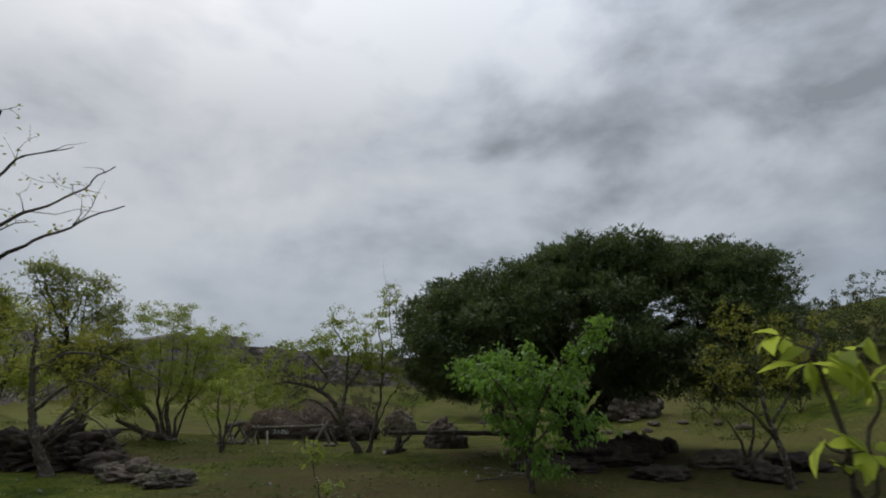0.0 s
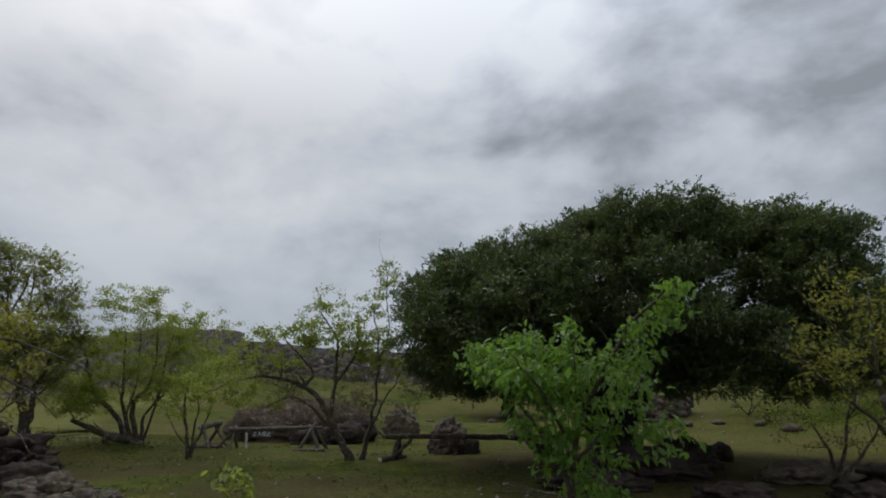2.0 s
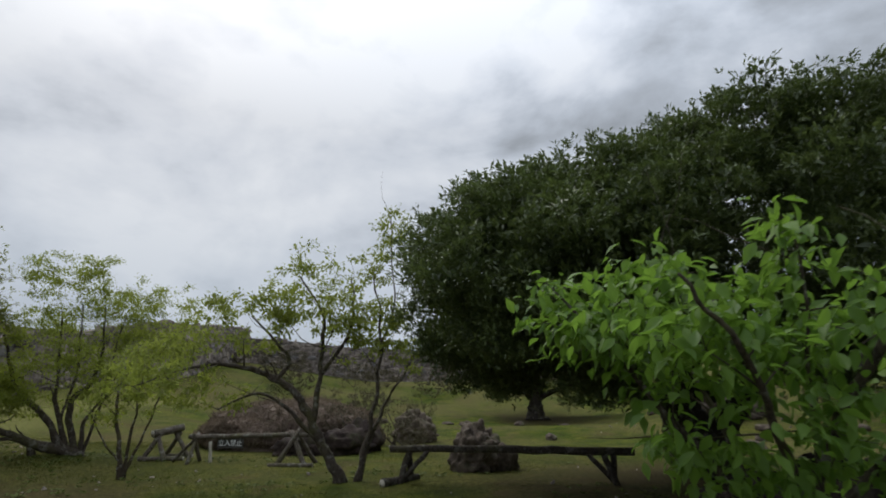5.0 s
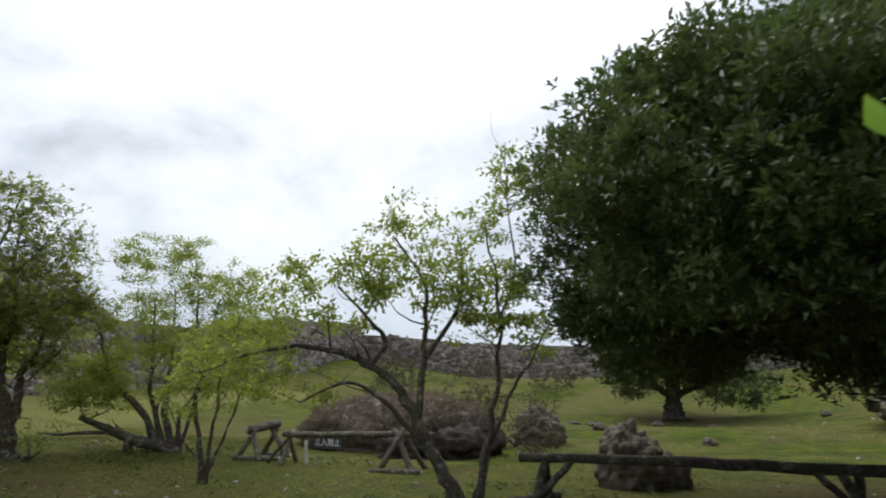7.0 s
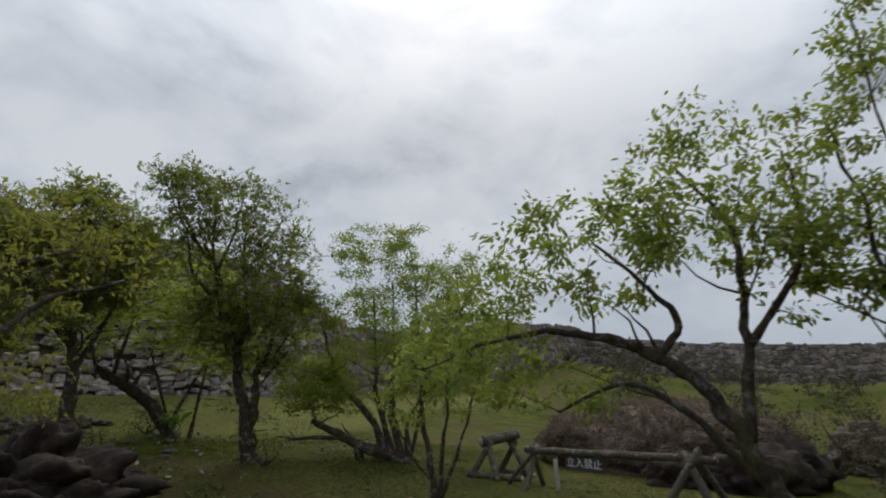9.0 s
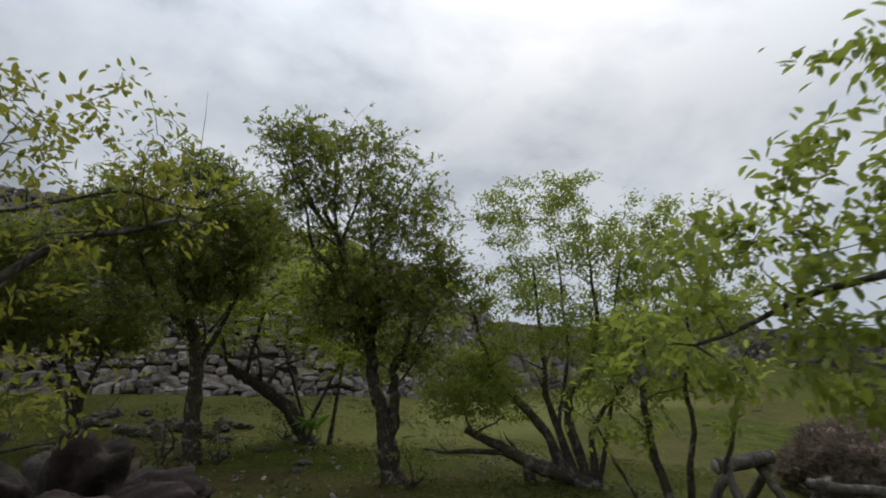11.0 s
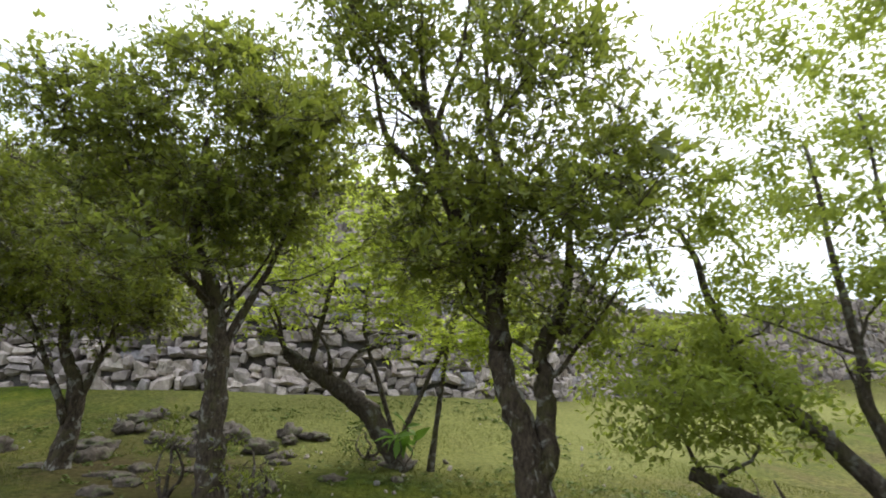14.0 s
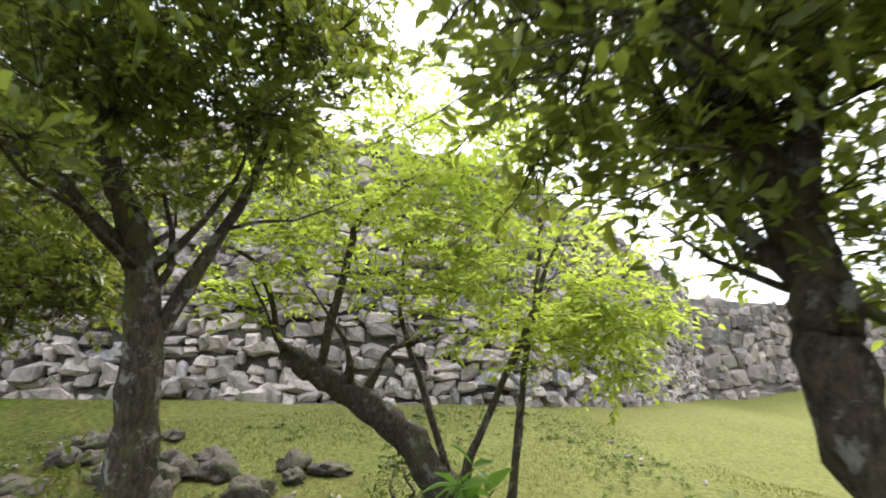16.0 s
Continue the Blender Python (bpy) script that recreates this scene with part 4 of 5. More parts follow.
tree("low_evergreen", (-15.2, 13.5),
     [([(-15.2, 13.5, 0.2), (-15.2, 13.55, 1.1), (-15.19, 13.35, 1.65), (-15.2, 13.2, 2.6)], 0.13, 0.03), ([(-15.2, 13.56, 0.9), (-15.2, 13.73, 1.6), (-15.2, 13.9, 2.2)], 0.06, 0.015),
      ([(-15.2, 13.5, 0.8), (-15.15, 13.2, 1.5), (-15.1, 12.8, 2.2)], 0.06, 0.015)],
     ragged(43, [((-15.1, 13.2, 3.0), (1.3, 1.5, 1.3), 330, 0.4), ((-15.15, 13.5, 2.2), (1.1, 1.2, 0.6), 130, 0.3), ((-15.4, 11.6, 2.8), (1.2, 1.3, 1.2), 190, 0.4)]),
     M_LF_EVER, M_BARKG, "low dense evergreen with dark olive leaves and splayed stems", group="row of evergreens", seed=12, leaf=(0.066, 0.46), inner=26, per=9, cr=0.2, rosette=7, stalk=True, twig=0.012, sides=10)

# the bright young tree beside the path
tree("bright_young_tree", (1.4, 9.35),
     [([(1.4, 9.35, 0), (1.38, 9.3, 0.5), (1.45, 9.2, 1.0), (1.65, 8.9, 1.6), (1.95, 8.55, 2.2), (2.33, 8.2, 2.62)], 0.05, 0.012),
      ([(1.38, 9.3, 0.4), (1.15, 9.5, 0.9), (0.75, 9.7, 1.5), (0.25, 9.85, 2.15)], 0.032, 0.008),
      ([(1.4, 9.3, 0.6), (1.2, 9.0, 1.2), (0.9, 8.7, 1.6), (0.65, 8.6, 1.9)], 0.028, 0.008),
      ([(1.42, 9.25, 0.7), (1.8, 9.2, 1.1), (2.1, 9.1, 1.5), (2.35, 9.0, 1.9)], 0.026, 0.008),
      ([(1.38, 9.35, 0.4), (1.25, 9.7, 1.1), (1.1, 10.0, 1.9), (1.05, 10.0, 2.3)], 0.025, 0.008),
      ([(1.45, 9.2, 1.0), (1.45, 9.1, 1.6), (1.4, 9.0, 2.2)], 0.02, 0.006)],
     [((0.45, 9.85, 1.9), (0.32, 0.42, 0.34), 36, 0.2), ((0.85, 9.3, 1.65), (0.45, 0.65, 0.30), 46, 0.2), ((1.2, 9.4, 1.8), (0.6, 0.75, 0.38), 60, 0.2), ((1.85, 9.0, 1.65), (0.5, 0.6, 0.42), 48, 0.2),
      ((2.3, 8.3, 2.45), (0.16, 0.22, 0.26), 12, 0.1), ((2.1, 8.6, 2.1), (0.25, 0.3, 0.25), 14, 0.1), ((1.4, 9.1, 2.2), (0.14, 0.2, 0.14), 8, 0.1), ((0.95, 9.9, 2.2), (0.25, 0.25, 0.14), 10, 0.1),
      ((1.3, 9.3, 1.2), (0.65, 0.6, 0.3), 44, 0.2), ((1.6, 9.3, 0.9), (0.6, 0.5, 0.3), 24, 0.2), ((1.5, 9.3, 0.5), (0.55, 0.45, 0.28), 22, 0.2), ((2.35, 8.9, 1.0), (0.3, 0.35, 0.28), 14, 0.2)],
     M_LF_BRIGHT, M_BARK, "young tree with large bright green spring leaves", seed=13, leaf=(0.098, 0.54), shape=LEAF_BROAD, per=12, cr=0.24, twig=0.010, droop=0.8)

# yellow-green trees and shrubs
tree("yellow_leaved_tree", (-7.75, 11.35),
     [([(-7.7, 11.38, 0), (-7.85, 11.25, 0.5), (-8.05, 11.2, 1.1), (-8.2, 11.2, 1.9), (-8.3, 11.2, 2.9)], 0.13, 0.03),
      ([(-7.9, 11.25, 0.6), (-7.6, 11.7, 1.3), (-7.7, 12.3, 2.0), (-7.6, 12.9, 2.3)], 0.05, 0.012),
      ([(-7.8, 11.3, 0.5), (-7.2, 11.4, 1.1), (-6.7, 11.6, 1.6)], 0.04, 0.010),
      ([(-8.2, 11.2, 1.9), (-8.4, 12.2, 2.42), (-8.32, 12.7, 2.62), (-8.25, 13.1, 2.58), (-8.1, 13.45, 2.66)], 0.016, 0.004),
      ([(-7.9, 11.3, 0.7), (-7.8, 12.0, 0.9), (-7.7, 12.5, 1.0)], 0.025, 0.006),
      ([(-8.2, 11.2, 2.0), (-7.6, 11.2, 2.32), (-6.9, 11.2, 2.28), (-6.1, 11.2, 2.0), (-5.6, 11.2, 1.75)], 0.035, 0.006),
      ([(-8.05, 11.2, 1.2), (-7.3, 11.2, 1.75), (-6.6, 11.2, 1.55), (-6.0, 11.15, 1.1)], 0.04, 0.007),
      ([(-7.85, 11.25, 0.6), (-7.2, 11.1, 1.15), (-6.6, 11.1, 0.95), (-6.2, 11.05, 0.6)], 0.03, 0.006)],
     [((-8.3, 11.0, 2.7), (1.0, 0.9, 0.8), 80, 0.2), ((-7.75, 12.4, 2.5), (0.5, 0.8, 0.7), 60, 0.15), ((-7.3, 11.5, 1.9), (0.7, 0.6, 0.4), 34, 0.2), ((-8.3, 12.95, 2.75), (0.25, 0.5, 0.2), 24, 0.1), ((-7.8, 12.3, 1.4), (0.4, 0.6, 0.4), 22, 0.1)],
     M_LF_YELLOW, M_BARK, "crooked tree with sparse yellow-green young leaves", group="spring trees on the meadow", seed=14, leaf=(0.07, 0.44), branchy=2.6, per=15, cr=0.2, droop=0.3, twig=0.010)
tree("bare_branched_tree", (-4.75, 5.2),
     [([(-4.75, 5.2, 0), (-4.8, 5.2, 1.0), (-4.7, 5.1, 2.0), (-4.6, 5.0, 3.2), (-4.5, 5.0, 4.3)], 0.09, 0.02),
      ([(-4.7, 5.1, 2.4), (-4.17, 5.0, 2.74), (-3.69, 5.0, 3.01), (-3.08, 5.0, 3.27)], 0.028, 0.006),
      ([(-4.65, 5.05, 2.9), (-4.1, 5.0, 3.15), (-3.6, 5.0, 3.4), (-3.23, 5.0, 3.68)], 0.022, 0.005),
      ([(-4.6, 5.0, 3.3), (-4.2, 5.0, 3.75), (-3.68, 5.0, 3.89)], 0.02, 0.004)],
     [((-3.9, 5.0, 3.35), (0.6, 0.3, 0.35), 26, 0.1), ((-4.5, 5.0, 4.0), (0.5, 0.5, 0.5), 16, 0.1)],
     M_LF_YELLOW, M_BARKD, "nearly bare tree with a few opening leaves", group="spring trees on the meadow", seed=15, leaf=(0.05, 0.45), per=3, cr=0.12, twig=0.008)
tree("yellow_shrub_tree", (5.75, 9.9),
     [([(5.85, 9.9, 0), (5.75, 9.85, 0.6), (5.55, 9.8, 1.2), (5.5, 9.8, 1.9), (5.6, 9.8, 2.8)], 0.07, 0.015),
      ([(5.7, 9.85, 0.8), (5.2, 9.8, 1.3), (4.7, 9.75, 1.7), (4.2, 9.7, 2.3)], 0.035, 0.008),
      ([(5.6, 9.8, 1.0), (6.1, 9.9, 1.6), (6.6, 10.0, 2.4)], 0.035, 0.008), ([(5.5, 9.8, 1.7), (5.0, 9.8, 2.4), (4.6, 9.8, 2.9)], 0.02, 0.006)],
     [((5.5, 9.9, 2.2), (0.9, 0.7, 0.7), 70, 0.15), ((6.4, 10.0, 2.3), (0.8, 0.7, 0.8), 60, 0.15), ((4.8, 9.8, 1.8), (0.5, 0.5, 0.4), 26, 0.15), ((5.2, 9.8, 2.9), (0.5, 0.4, 0.3), 14, 0.1)],
     M_LF_YELLOW, M_BARKG, "small spreading tree with yellowish young leaves", group="spring trees on the meadow", seed=16, leaf=(0.072, 0.45), per=14, cr=0.2, droop=0.3, twig=0.009)
tree("twiggy_shrub", (6.4, 12.2),
     [([(6.4, 12.2, 0), (6.3, 12.2, 0.5), (6.0, 12.1, 1.0)], 0.05, 0.012), ([(6.4, 12.2, 0.1), (6.9, 12.2, 0.6), (7.4, 12.2, 1.2)], 0.04, 0.01), ([(6.4, 12.2, 0.1), (6.5, 12.0, 0.9), (6.6, 11.9, 1.6)], 0.04, 0.01)],
     [((6.5, 12.1, 1.1), (1.3, 0.8, 0.6), 80, 0.2)], M_LF_SPRING, M_BARK, "low twiggy shrub with thin green leaves", "shrub", "spring trees on the meadow", seed=17, leaf=(0.055, 0.4), per=22, cr=0.24, twig=0.008)
tree("seedling", (-1.3, 6.2),
     [([(-1.15, 6.2, 0), (-1.25, 6.2, 0.4), (-1.38, 6.2, 0.75), (-1.5, 6.2, 1.05)], 0.012, 0.005), ([(-1.25, 6.2, 0.4), (-1.1, 6.25, 0.7)], 0.007, 0.003)],
     [((-1.42, 6.2, 0.9), (0.14, 0.14, 0.2), 12, 0.2), ((-1.2, 6.2, 0.65), (0.12, 0.12, 0.12), 5, 0.2)], M_LF_SPRING, M_BARK, "knee-high seedling with pale green leaves", "seedling", seed=18, leaf=(0.075, 0.45), per=8, cr=0.1, twig=0.004, droop=0.4, branchy=0)
tree("near_sapling", (1.05, 1.4),
     [([(1.15, 1.45, 0), (1.08, 1.42, 0.6), (1.0, 1.4, 1.2), (0.92, 1.36, 1.55), (0.88, 1.35, 1.68)], 0.012, 0.004), ([(1.0, 1.4, 1.2), (0.95, 1.35, 1.33), (0.9, 1.32, 1.38)], 0.006, 0.003), ([(1.0, 1.4, 1.25), (1.05, 1.38, 1.5), (1.06, 1.38, 1.62)], 0.006, 0.003)],
     [((0.9, 1.36, 1.62), (0.09, 0.06, 0.06), 6, 0.2), ((1.03, 1.37, 1.6), (0.06, 0.06, 0.06), 4, 0.2), ((0.9, 1.34, 1.38), (0.05, 0.05, 0.04), 3, 0.2), ((1.0, 1.36, 1.36), (0.05, 0.05, 0.05), 3, 0.2)],
     M_LF_LIME, M_BARK, "slim sapling with a few large lime green leaves", "sapling", seed=19, leaf=(0.085, 0.55), shape=LEAF_BROAD, per=4, cr=0.08, twig=0.004, droop=0.8, branchy=0)

tree("broad_leaved_plant", (-13.72, 17.1),
     [([(-13.72, 17.1, 0.3), (-13.74, 17.08, 0.55), (-13.78, 17.05, 0.8)], 0.012, 0.005), ([(-13.72, 17.1, 0.32), (-13.62, 17.18, 0.55), (-13.55, 17.22, 0.7)], 0.01, 0.004)],
     [((-13.72, 17.08, 0.75), (0.2, 0.2, 0.15), 9, 0.2)], M_LF_BRIGHT, M_BARK, "leafy plant with broad bright leaves at a trunk's foot", "plant", seed=20, leaf=(0.24, 0.45), shape=LEAF_BROAD, per=3, cr=0.08, twig=0.005, droop=0.1, branchy=0)


# ---- rocks ----
def rock(name, x, y, size, label, mat, seed, sink=0.25, turn=0.0, detail=5, rough=0.25, category="rock", group=""):
    """A craggy boulder: a ball shaped by cracks, ledges and fine noise."""
    bm = bmesh.new()
    bmesh.ops.create_icosphere(bm, subdivisions=detail, radius=1.0)
    off = Vector((seed * 3.1, seed * 1.7, seed * 0.9))
    for v in bm.verts:
        p = v.co.copy()
        n = noise.noise(p * 1.3 + off) * 0.8 - abs(noise.noise(p * 2.3 + off * 2)) * 0.7 + noise.noise(p * 2.9 + off) * 0.45 + noise.noise(p * 6.5 + off) * 0.22 + noise.noise(p * 14 + off) * 0.10
        c = noise.voronoi(p * 1.9 + off)[0]
        crack = min(0.30, c[1] - c[0])
        n += 0.10 * math.sin(p.z * 13 + 3.0 * noise.noise(p * 1.5 + off)) - 0.45 * abs(noise.noise(p * 4.4 + off)) + 0.16 * noise.noise(p * 22 + off)
        s = 1 + rough * n + rough * 1.9 * (crack - 0.2)
        q = p * s
        q.z = q.z if q.z > 0 else q.z * 0.7
        v.co = Vector((q.x * size[0], q.y * size[1], q.z * size[2]))
    me = bpy.data.meshes.new(name)
    bm.to_mesh(me)
    bm.free()
    me.materials.append(mat)
    me.polygons.foreach_set("use_smooth", [True] * len(me.polygons))
    ob = new(name, me)
    ob.matrix_basis = pose(x, y, ground(x, y) + size[2] * (0.5 - sink), 0, 0, turn)
    return tagged(ob, label, category, group)


RK = "grey lava rock outcrop with moss, lying in the turf"
rock("boulder", -0.10, 17.3, (0.48, 0.5, 0.62), "craggy grey boulder behind the log rail", M_ROCK, 1, 0.2, 20)
rock("boulder", 0.45, 17.6, (0.32, 0.35, 0.36), RK, M_ROCK, 2, 0.2, 70, 4)
rock("boulder", 0.0, 18.6, (0.5, 0.55, 0.66), "upright craggy grey boulder with mossy top", M_ROCK, 3, 0.2, 40)
rock("boulder", -1.75, 24.0, (0.75, 0.7, 0.75), "weathered grey boulder standing in the meadow", M_ROCK, 4, 0.2, 10)
rock("boulder", 8.6, 26.5, (1.7, 1.2, 1.1), "broad rounded grey boulder on the rubble slope", M_ROCK, 5, 0.2, 15, 5, 0.2)
rock("rock_slab", -8.7, 12.7, (1.25, 0.85, 0.72), "long flat dark rock slab beside the path", M_ROCKD, 6, 0.15, 30, 6, 0.42)
rock("rock_slab", -7.7, 12.6, (0.78, 0.55, 0.50), "low dark rock slab beside the path", M_ROCKD, 7, 0.15, 60, 6, 0.42)
rock("rock_slab", -7.0, 12.1, (0.5, 0.45, 0.30), "low dark rock slab beside the path", M_ROCKD, 27, 0.15, 10, 4)
rock("rock_slab", -5.7, 10.9, (0.55, 0.42, 0.26), "low grey rock in the turf by the path", M_ROCK, 8, 0.2, 20, 5, 0.4)
rock("rock_slab", -5.1, 10.3, (0.3, 0.26, 0.17), "low grey rock in the turf by the path", M_RUBBLE, 28, 0.2, 80, 4, 0.4)
rock("rock_slab", -6.4, 11.3, (0.4, 0.3, 0.2), "low grey rock in the turf by the path", M_RUBBLE, 29, 0.2, 130, 4, 0.4)
rock("rock_slab", -4.6, 9.9, (0.42, 0.34, 0.22), "low grey rock in the turf by the path", M_RUBBLE, 9, 0.2, 50, 5, 0.4)
rock("boulder", -12.4, 13.1, (0.4, 0.4, 0.33), RK, M_ROCK, 10, 0.2, 0, 4)
rock("boulder", -12.7, 14.0, (0.22, 0.2, 0.16), RK, M_ROCK, 11, 0.2, 0, 3)
# the brown outcrop behind the sign
rock("rock_outcrop", -5.1, 22.4, (2.5, 2.0, 1.12), "large brown outcrop covered with dry grass", M_DRY, 12, 0.42, 15, 6, 0.09)
# two near-black rocks imitate the shade in the gap under the outcrop
rock("dark_rock", -4.2, 19.9, (0.65, 0.45, 0.38), "dark rock standing in for the shaded gap below the outcrop", M_ROCKD, 13, 0.2, 0, 4, 0.35)
rock("dark_rock", -3.2, 20.0, (0.8, 0.5, 0.5), "dark rock standing in for the shaded gap below the outcrop", M_ROCKD, 14, 0.2, 30, 4, 0.35)
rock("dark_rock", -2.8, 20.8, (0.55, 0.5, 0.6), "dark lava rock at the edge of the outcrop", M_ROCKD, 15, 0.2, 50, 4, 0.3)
# dark stones under the large tree, its shade partly put into their colour
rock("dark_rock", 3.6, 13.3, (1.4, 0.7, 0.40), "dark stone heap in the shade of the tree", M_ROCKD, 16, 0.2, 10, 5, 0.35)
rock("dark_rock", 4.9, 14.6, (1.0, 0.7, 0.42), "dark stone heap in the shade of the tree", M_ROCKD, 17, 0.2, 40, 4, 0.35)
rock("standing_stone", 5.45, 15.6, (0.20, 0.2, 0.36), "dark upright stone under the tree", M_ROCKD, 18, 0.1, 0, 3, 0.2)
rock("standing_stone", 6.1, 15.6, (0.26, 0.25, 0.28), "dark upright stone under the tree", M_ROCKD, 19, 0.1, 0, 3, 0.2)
# low stones added to deepen the shaded ground
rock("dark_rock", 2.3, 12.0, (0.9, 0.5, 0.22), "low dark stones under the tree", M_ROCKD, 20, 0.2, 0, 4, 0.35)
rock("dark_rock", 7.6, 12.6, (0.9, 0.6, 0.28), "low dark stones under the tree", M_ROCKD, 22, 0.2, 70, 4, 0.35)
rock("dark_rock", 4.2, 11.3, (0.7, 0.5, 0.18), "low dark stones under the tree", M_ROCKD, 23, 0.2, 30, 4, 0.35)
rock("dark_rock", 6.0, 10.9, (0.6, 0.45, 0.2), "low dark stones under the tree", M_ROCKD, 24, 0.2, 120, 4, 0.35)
rock("boulder", 6.3, 12.9, (0.9, 0.7, 0.3), RK, M_ROCK, 21, 0.2, 0, 4)
_r = random.Random(31)
for i in range(10):
    rock("rubble_stone", 9.0 + _r.gauss(0, 2.2), 24 + _r.gauss(0, 2.5), (_r.uniform(0.15, 0.4), _r.uniform(0.15, 0.4), _r.uniform(0.1, 0.25)), "grey rubble stone scattered on the slope", M_ROCK, 40 + i, 0.2, _r.uniform(0, 180), 2, 0.25, "stone", "rubble on the slope")
for i in range(22):
    rock("rubble_stone", -16.6 + _r.gauss(0, 0.7), 14.6 + _r.gauss(0, 1.0), (_r.uniform(0.12, 0.32), _r.uniform(0.12, 0.3), _r.uniform(0.09, 0.2)), "grey rubble stone fallen from the wall", M_RUBBLE, 60 + i, 0.35, _r.uniform(0, 180), 3, 0.5, "stone", "rubble below the wall")


def shrub(x, y, r, h, mat, seed, label, group, n=46, per=26, leaf=0.06):
    g = ground(x, y)
    return tree("shrub", (x, y), [([(x, y, g), (x + 0.1 * r, y, g + h * 0.3), (x - 0.2 * r, y, g + h * 0.7)], 0.03, 0.008), ([(x, y, g), (x + 0.4 * r, y + 0.1, g + h * 0.3), (x + 0.6 * r, y, g + h * 0.6)], 0.025, 0.007), ([(x, y, g), (x - 0.4 * r, y - 0.1, g + h * 0.3), (x - 0.7 * r, y, g + h * 0.55)], 0.025, 0.007)],
                [((x, y, g + h * 0.55), (r, r * 0.8, h * 0.45), n, 0.3)], mat, M_BARK, label, "shrub", group, seed, leaf=(leaf, 0.45), per=per, cr=0.25, twig=0.008)


for i, (x, y, r, h) in enumerate(((-3.3, 20.9, 0.7, 1.2), (-2.3, 22.6, 0.8, 1.3), (-5.6, 24.6, 1.2, 2.2), (-3.6, 24.6, 1.3, 2.2), (-1.6, 20.2, 0.5, 0.8))):
    shrub(x, y, r, h, M_LF_BROWN, 80 + i, "dull brown shrub growing on the outcrop", "shrubs on the outcrop")
for i, (x, y, r, h) in enumerate(((-7.2, 26.0, 0.8, 1.6), (-6.2, 24.2, 0.5, 1.9), (-1.9, 29.0, 0.6, 1.6))):
    shrub(x, y, r, h, M_LF_FAR, 90 + i, "dark green shrub on the meadow", "shrubs on the meadow")
shrub(-13.0, 15.2, 0.45, 0.7, M_LF_EVER, 97, "small leafy undergrowth at the tree's foot", "undergrowth", 16, 20)
shrub(-13.4, 14.5, 0.35, 0.9, M_LF_EVER, 95, "small leafy undergrowth at the tree's foot", "undergrowth", 14, 16)
shrub(-14.6, 17.0, 0.5, 0.5, M_LF_WEED, 96, "small leafy undergrowth at the tree's foot", "undergrowth", 22, 20)
shrub(-11.3, 13.9, 0.4, 0.45, M_LF_WEED, 94, "small leafy undergrowth at the tree's foot", "undergrowth", 16, 16)
shrub(-10.0, 16.6, 0.35, 0.5, M_LF_SPRING, 98, "small leafy undergrowth at the tree's foot", "undergrowth", 10, 14)
_r = random.Random(5)
for i in range(16):
    a = i / 15
    x, y = 13 + 16 * a + _r.gauss(0, 1.2), 27 - 4 * a + _r.gauss(0, 2.0)
    shrub(x, y, _r.uniform(1.3, 2.4), _r.uniform(1.6, 3.0), M_LF_FAR, 100 + i, "dense green bush on the hillside", "bushes on the hillside", 70, 22, 0.13)
for i in range(20):
    x, y = -21 + i * 2.0 + _r.gauss(0, 1.0), 55 + _r.gauss(0, 4.0)
    shrub(x, y, _r.uniform(1.4, 2.6), _r.uniform(1.3, 2.8), M_LF_BROWN, 130 + i, "brown scrub below the distant wall", "scrub below the distant wall", 50, 20, 0.15)


for i in range(24):
    x, y = -13.8 + _r.gauss(0, 1.3), 14.6 + _r.gauss(0, 1.1)
    if math.hypot(x + 9.5, y - 14.5) > 2.0 and math.hypot(x + 13.2, y - 14.8) > 0.3:
        rock("half_buried_stone", x, y, (_r.uniform(0.08, 0.2), _r.uniform(0.08, 0.2), _r.uniform(0.04, 0.09)), "small half-buried mossy stone in the turf", M_RUBBLE, 140 + i, 0.4, _r.uniform(0, 180), 3, 0.35, "stone", "stones in the turf")
for i in range(12):
    x, y = _r.uniform(-4, 9), _r.uniform(20, 34)
    rock("half_buried_stone", x, y, (_r.uniform(0.15, 0.4), _r.uniform(0.15, 0.4), _r.uniform(0.08, 0.2)), "small half-buried mossy stone in the turf", M_ROCK, 170 + i, 0.25, _r.uniform(0, 180), 3, 0.35, "stone", "stones in the turf")


# ---- log rails and sign ----
def log(name, a, b, r0, r1, mat, parent, org, label=""):
    t = Tubes()
    rnd = random.Random(int(abs(a[0] * 1000 + a[1] * 77)))
    a, b = Vector(a), Vector(b)
    n = max(4, int((b - a).length / 0.25))
    pts = [a.lerp(b, k / n) + Vector((rnd.gauss(0, 0.006), rnd.gauss(0, 0.006), rnd.gauss(0, 0.006))) for k in range(n + 1)]
    t.add([p - org for p in pts], [r0 + (r1 - r0) * k / n for k in range(n + 1)], 10, 0.07, rnd)
    ob = t.make(name, mat, parent, label)
    if name in ("rail", "beam", "foot"):
        sawn_end(a - org, a - b, r0 * 0.90, ob)
        sawn_end(b - org, b - a, r1 * 0.90, ob)
    return ob


def sawn_end(p, d, r, parent):
    """A thin pale disc on the end of a log."""
    t = Tubes()
    p, d = Vector(p), Vector(d).normalized()
    t.add([p - d * 0.004, p + d * 0.004], [r, r], 10)
    return t.make("sawn_end", M_CUT, parent, "pale sawn end")


def rail_thing(name, x, y, label):
    z = ground(x, y)
    ob = thing(name, x, y, z, label, "barrier")
    return ob, Vector((x, y, z))


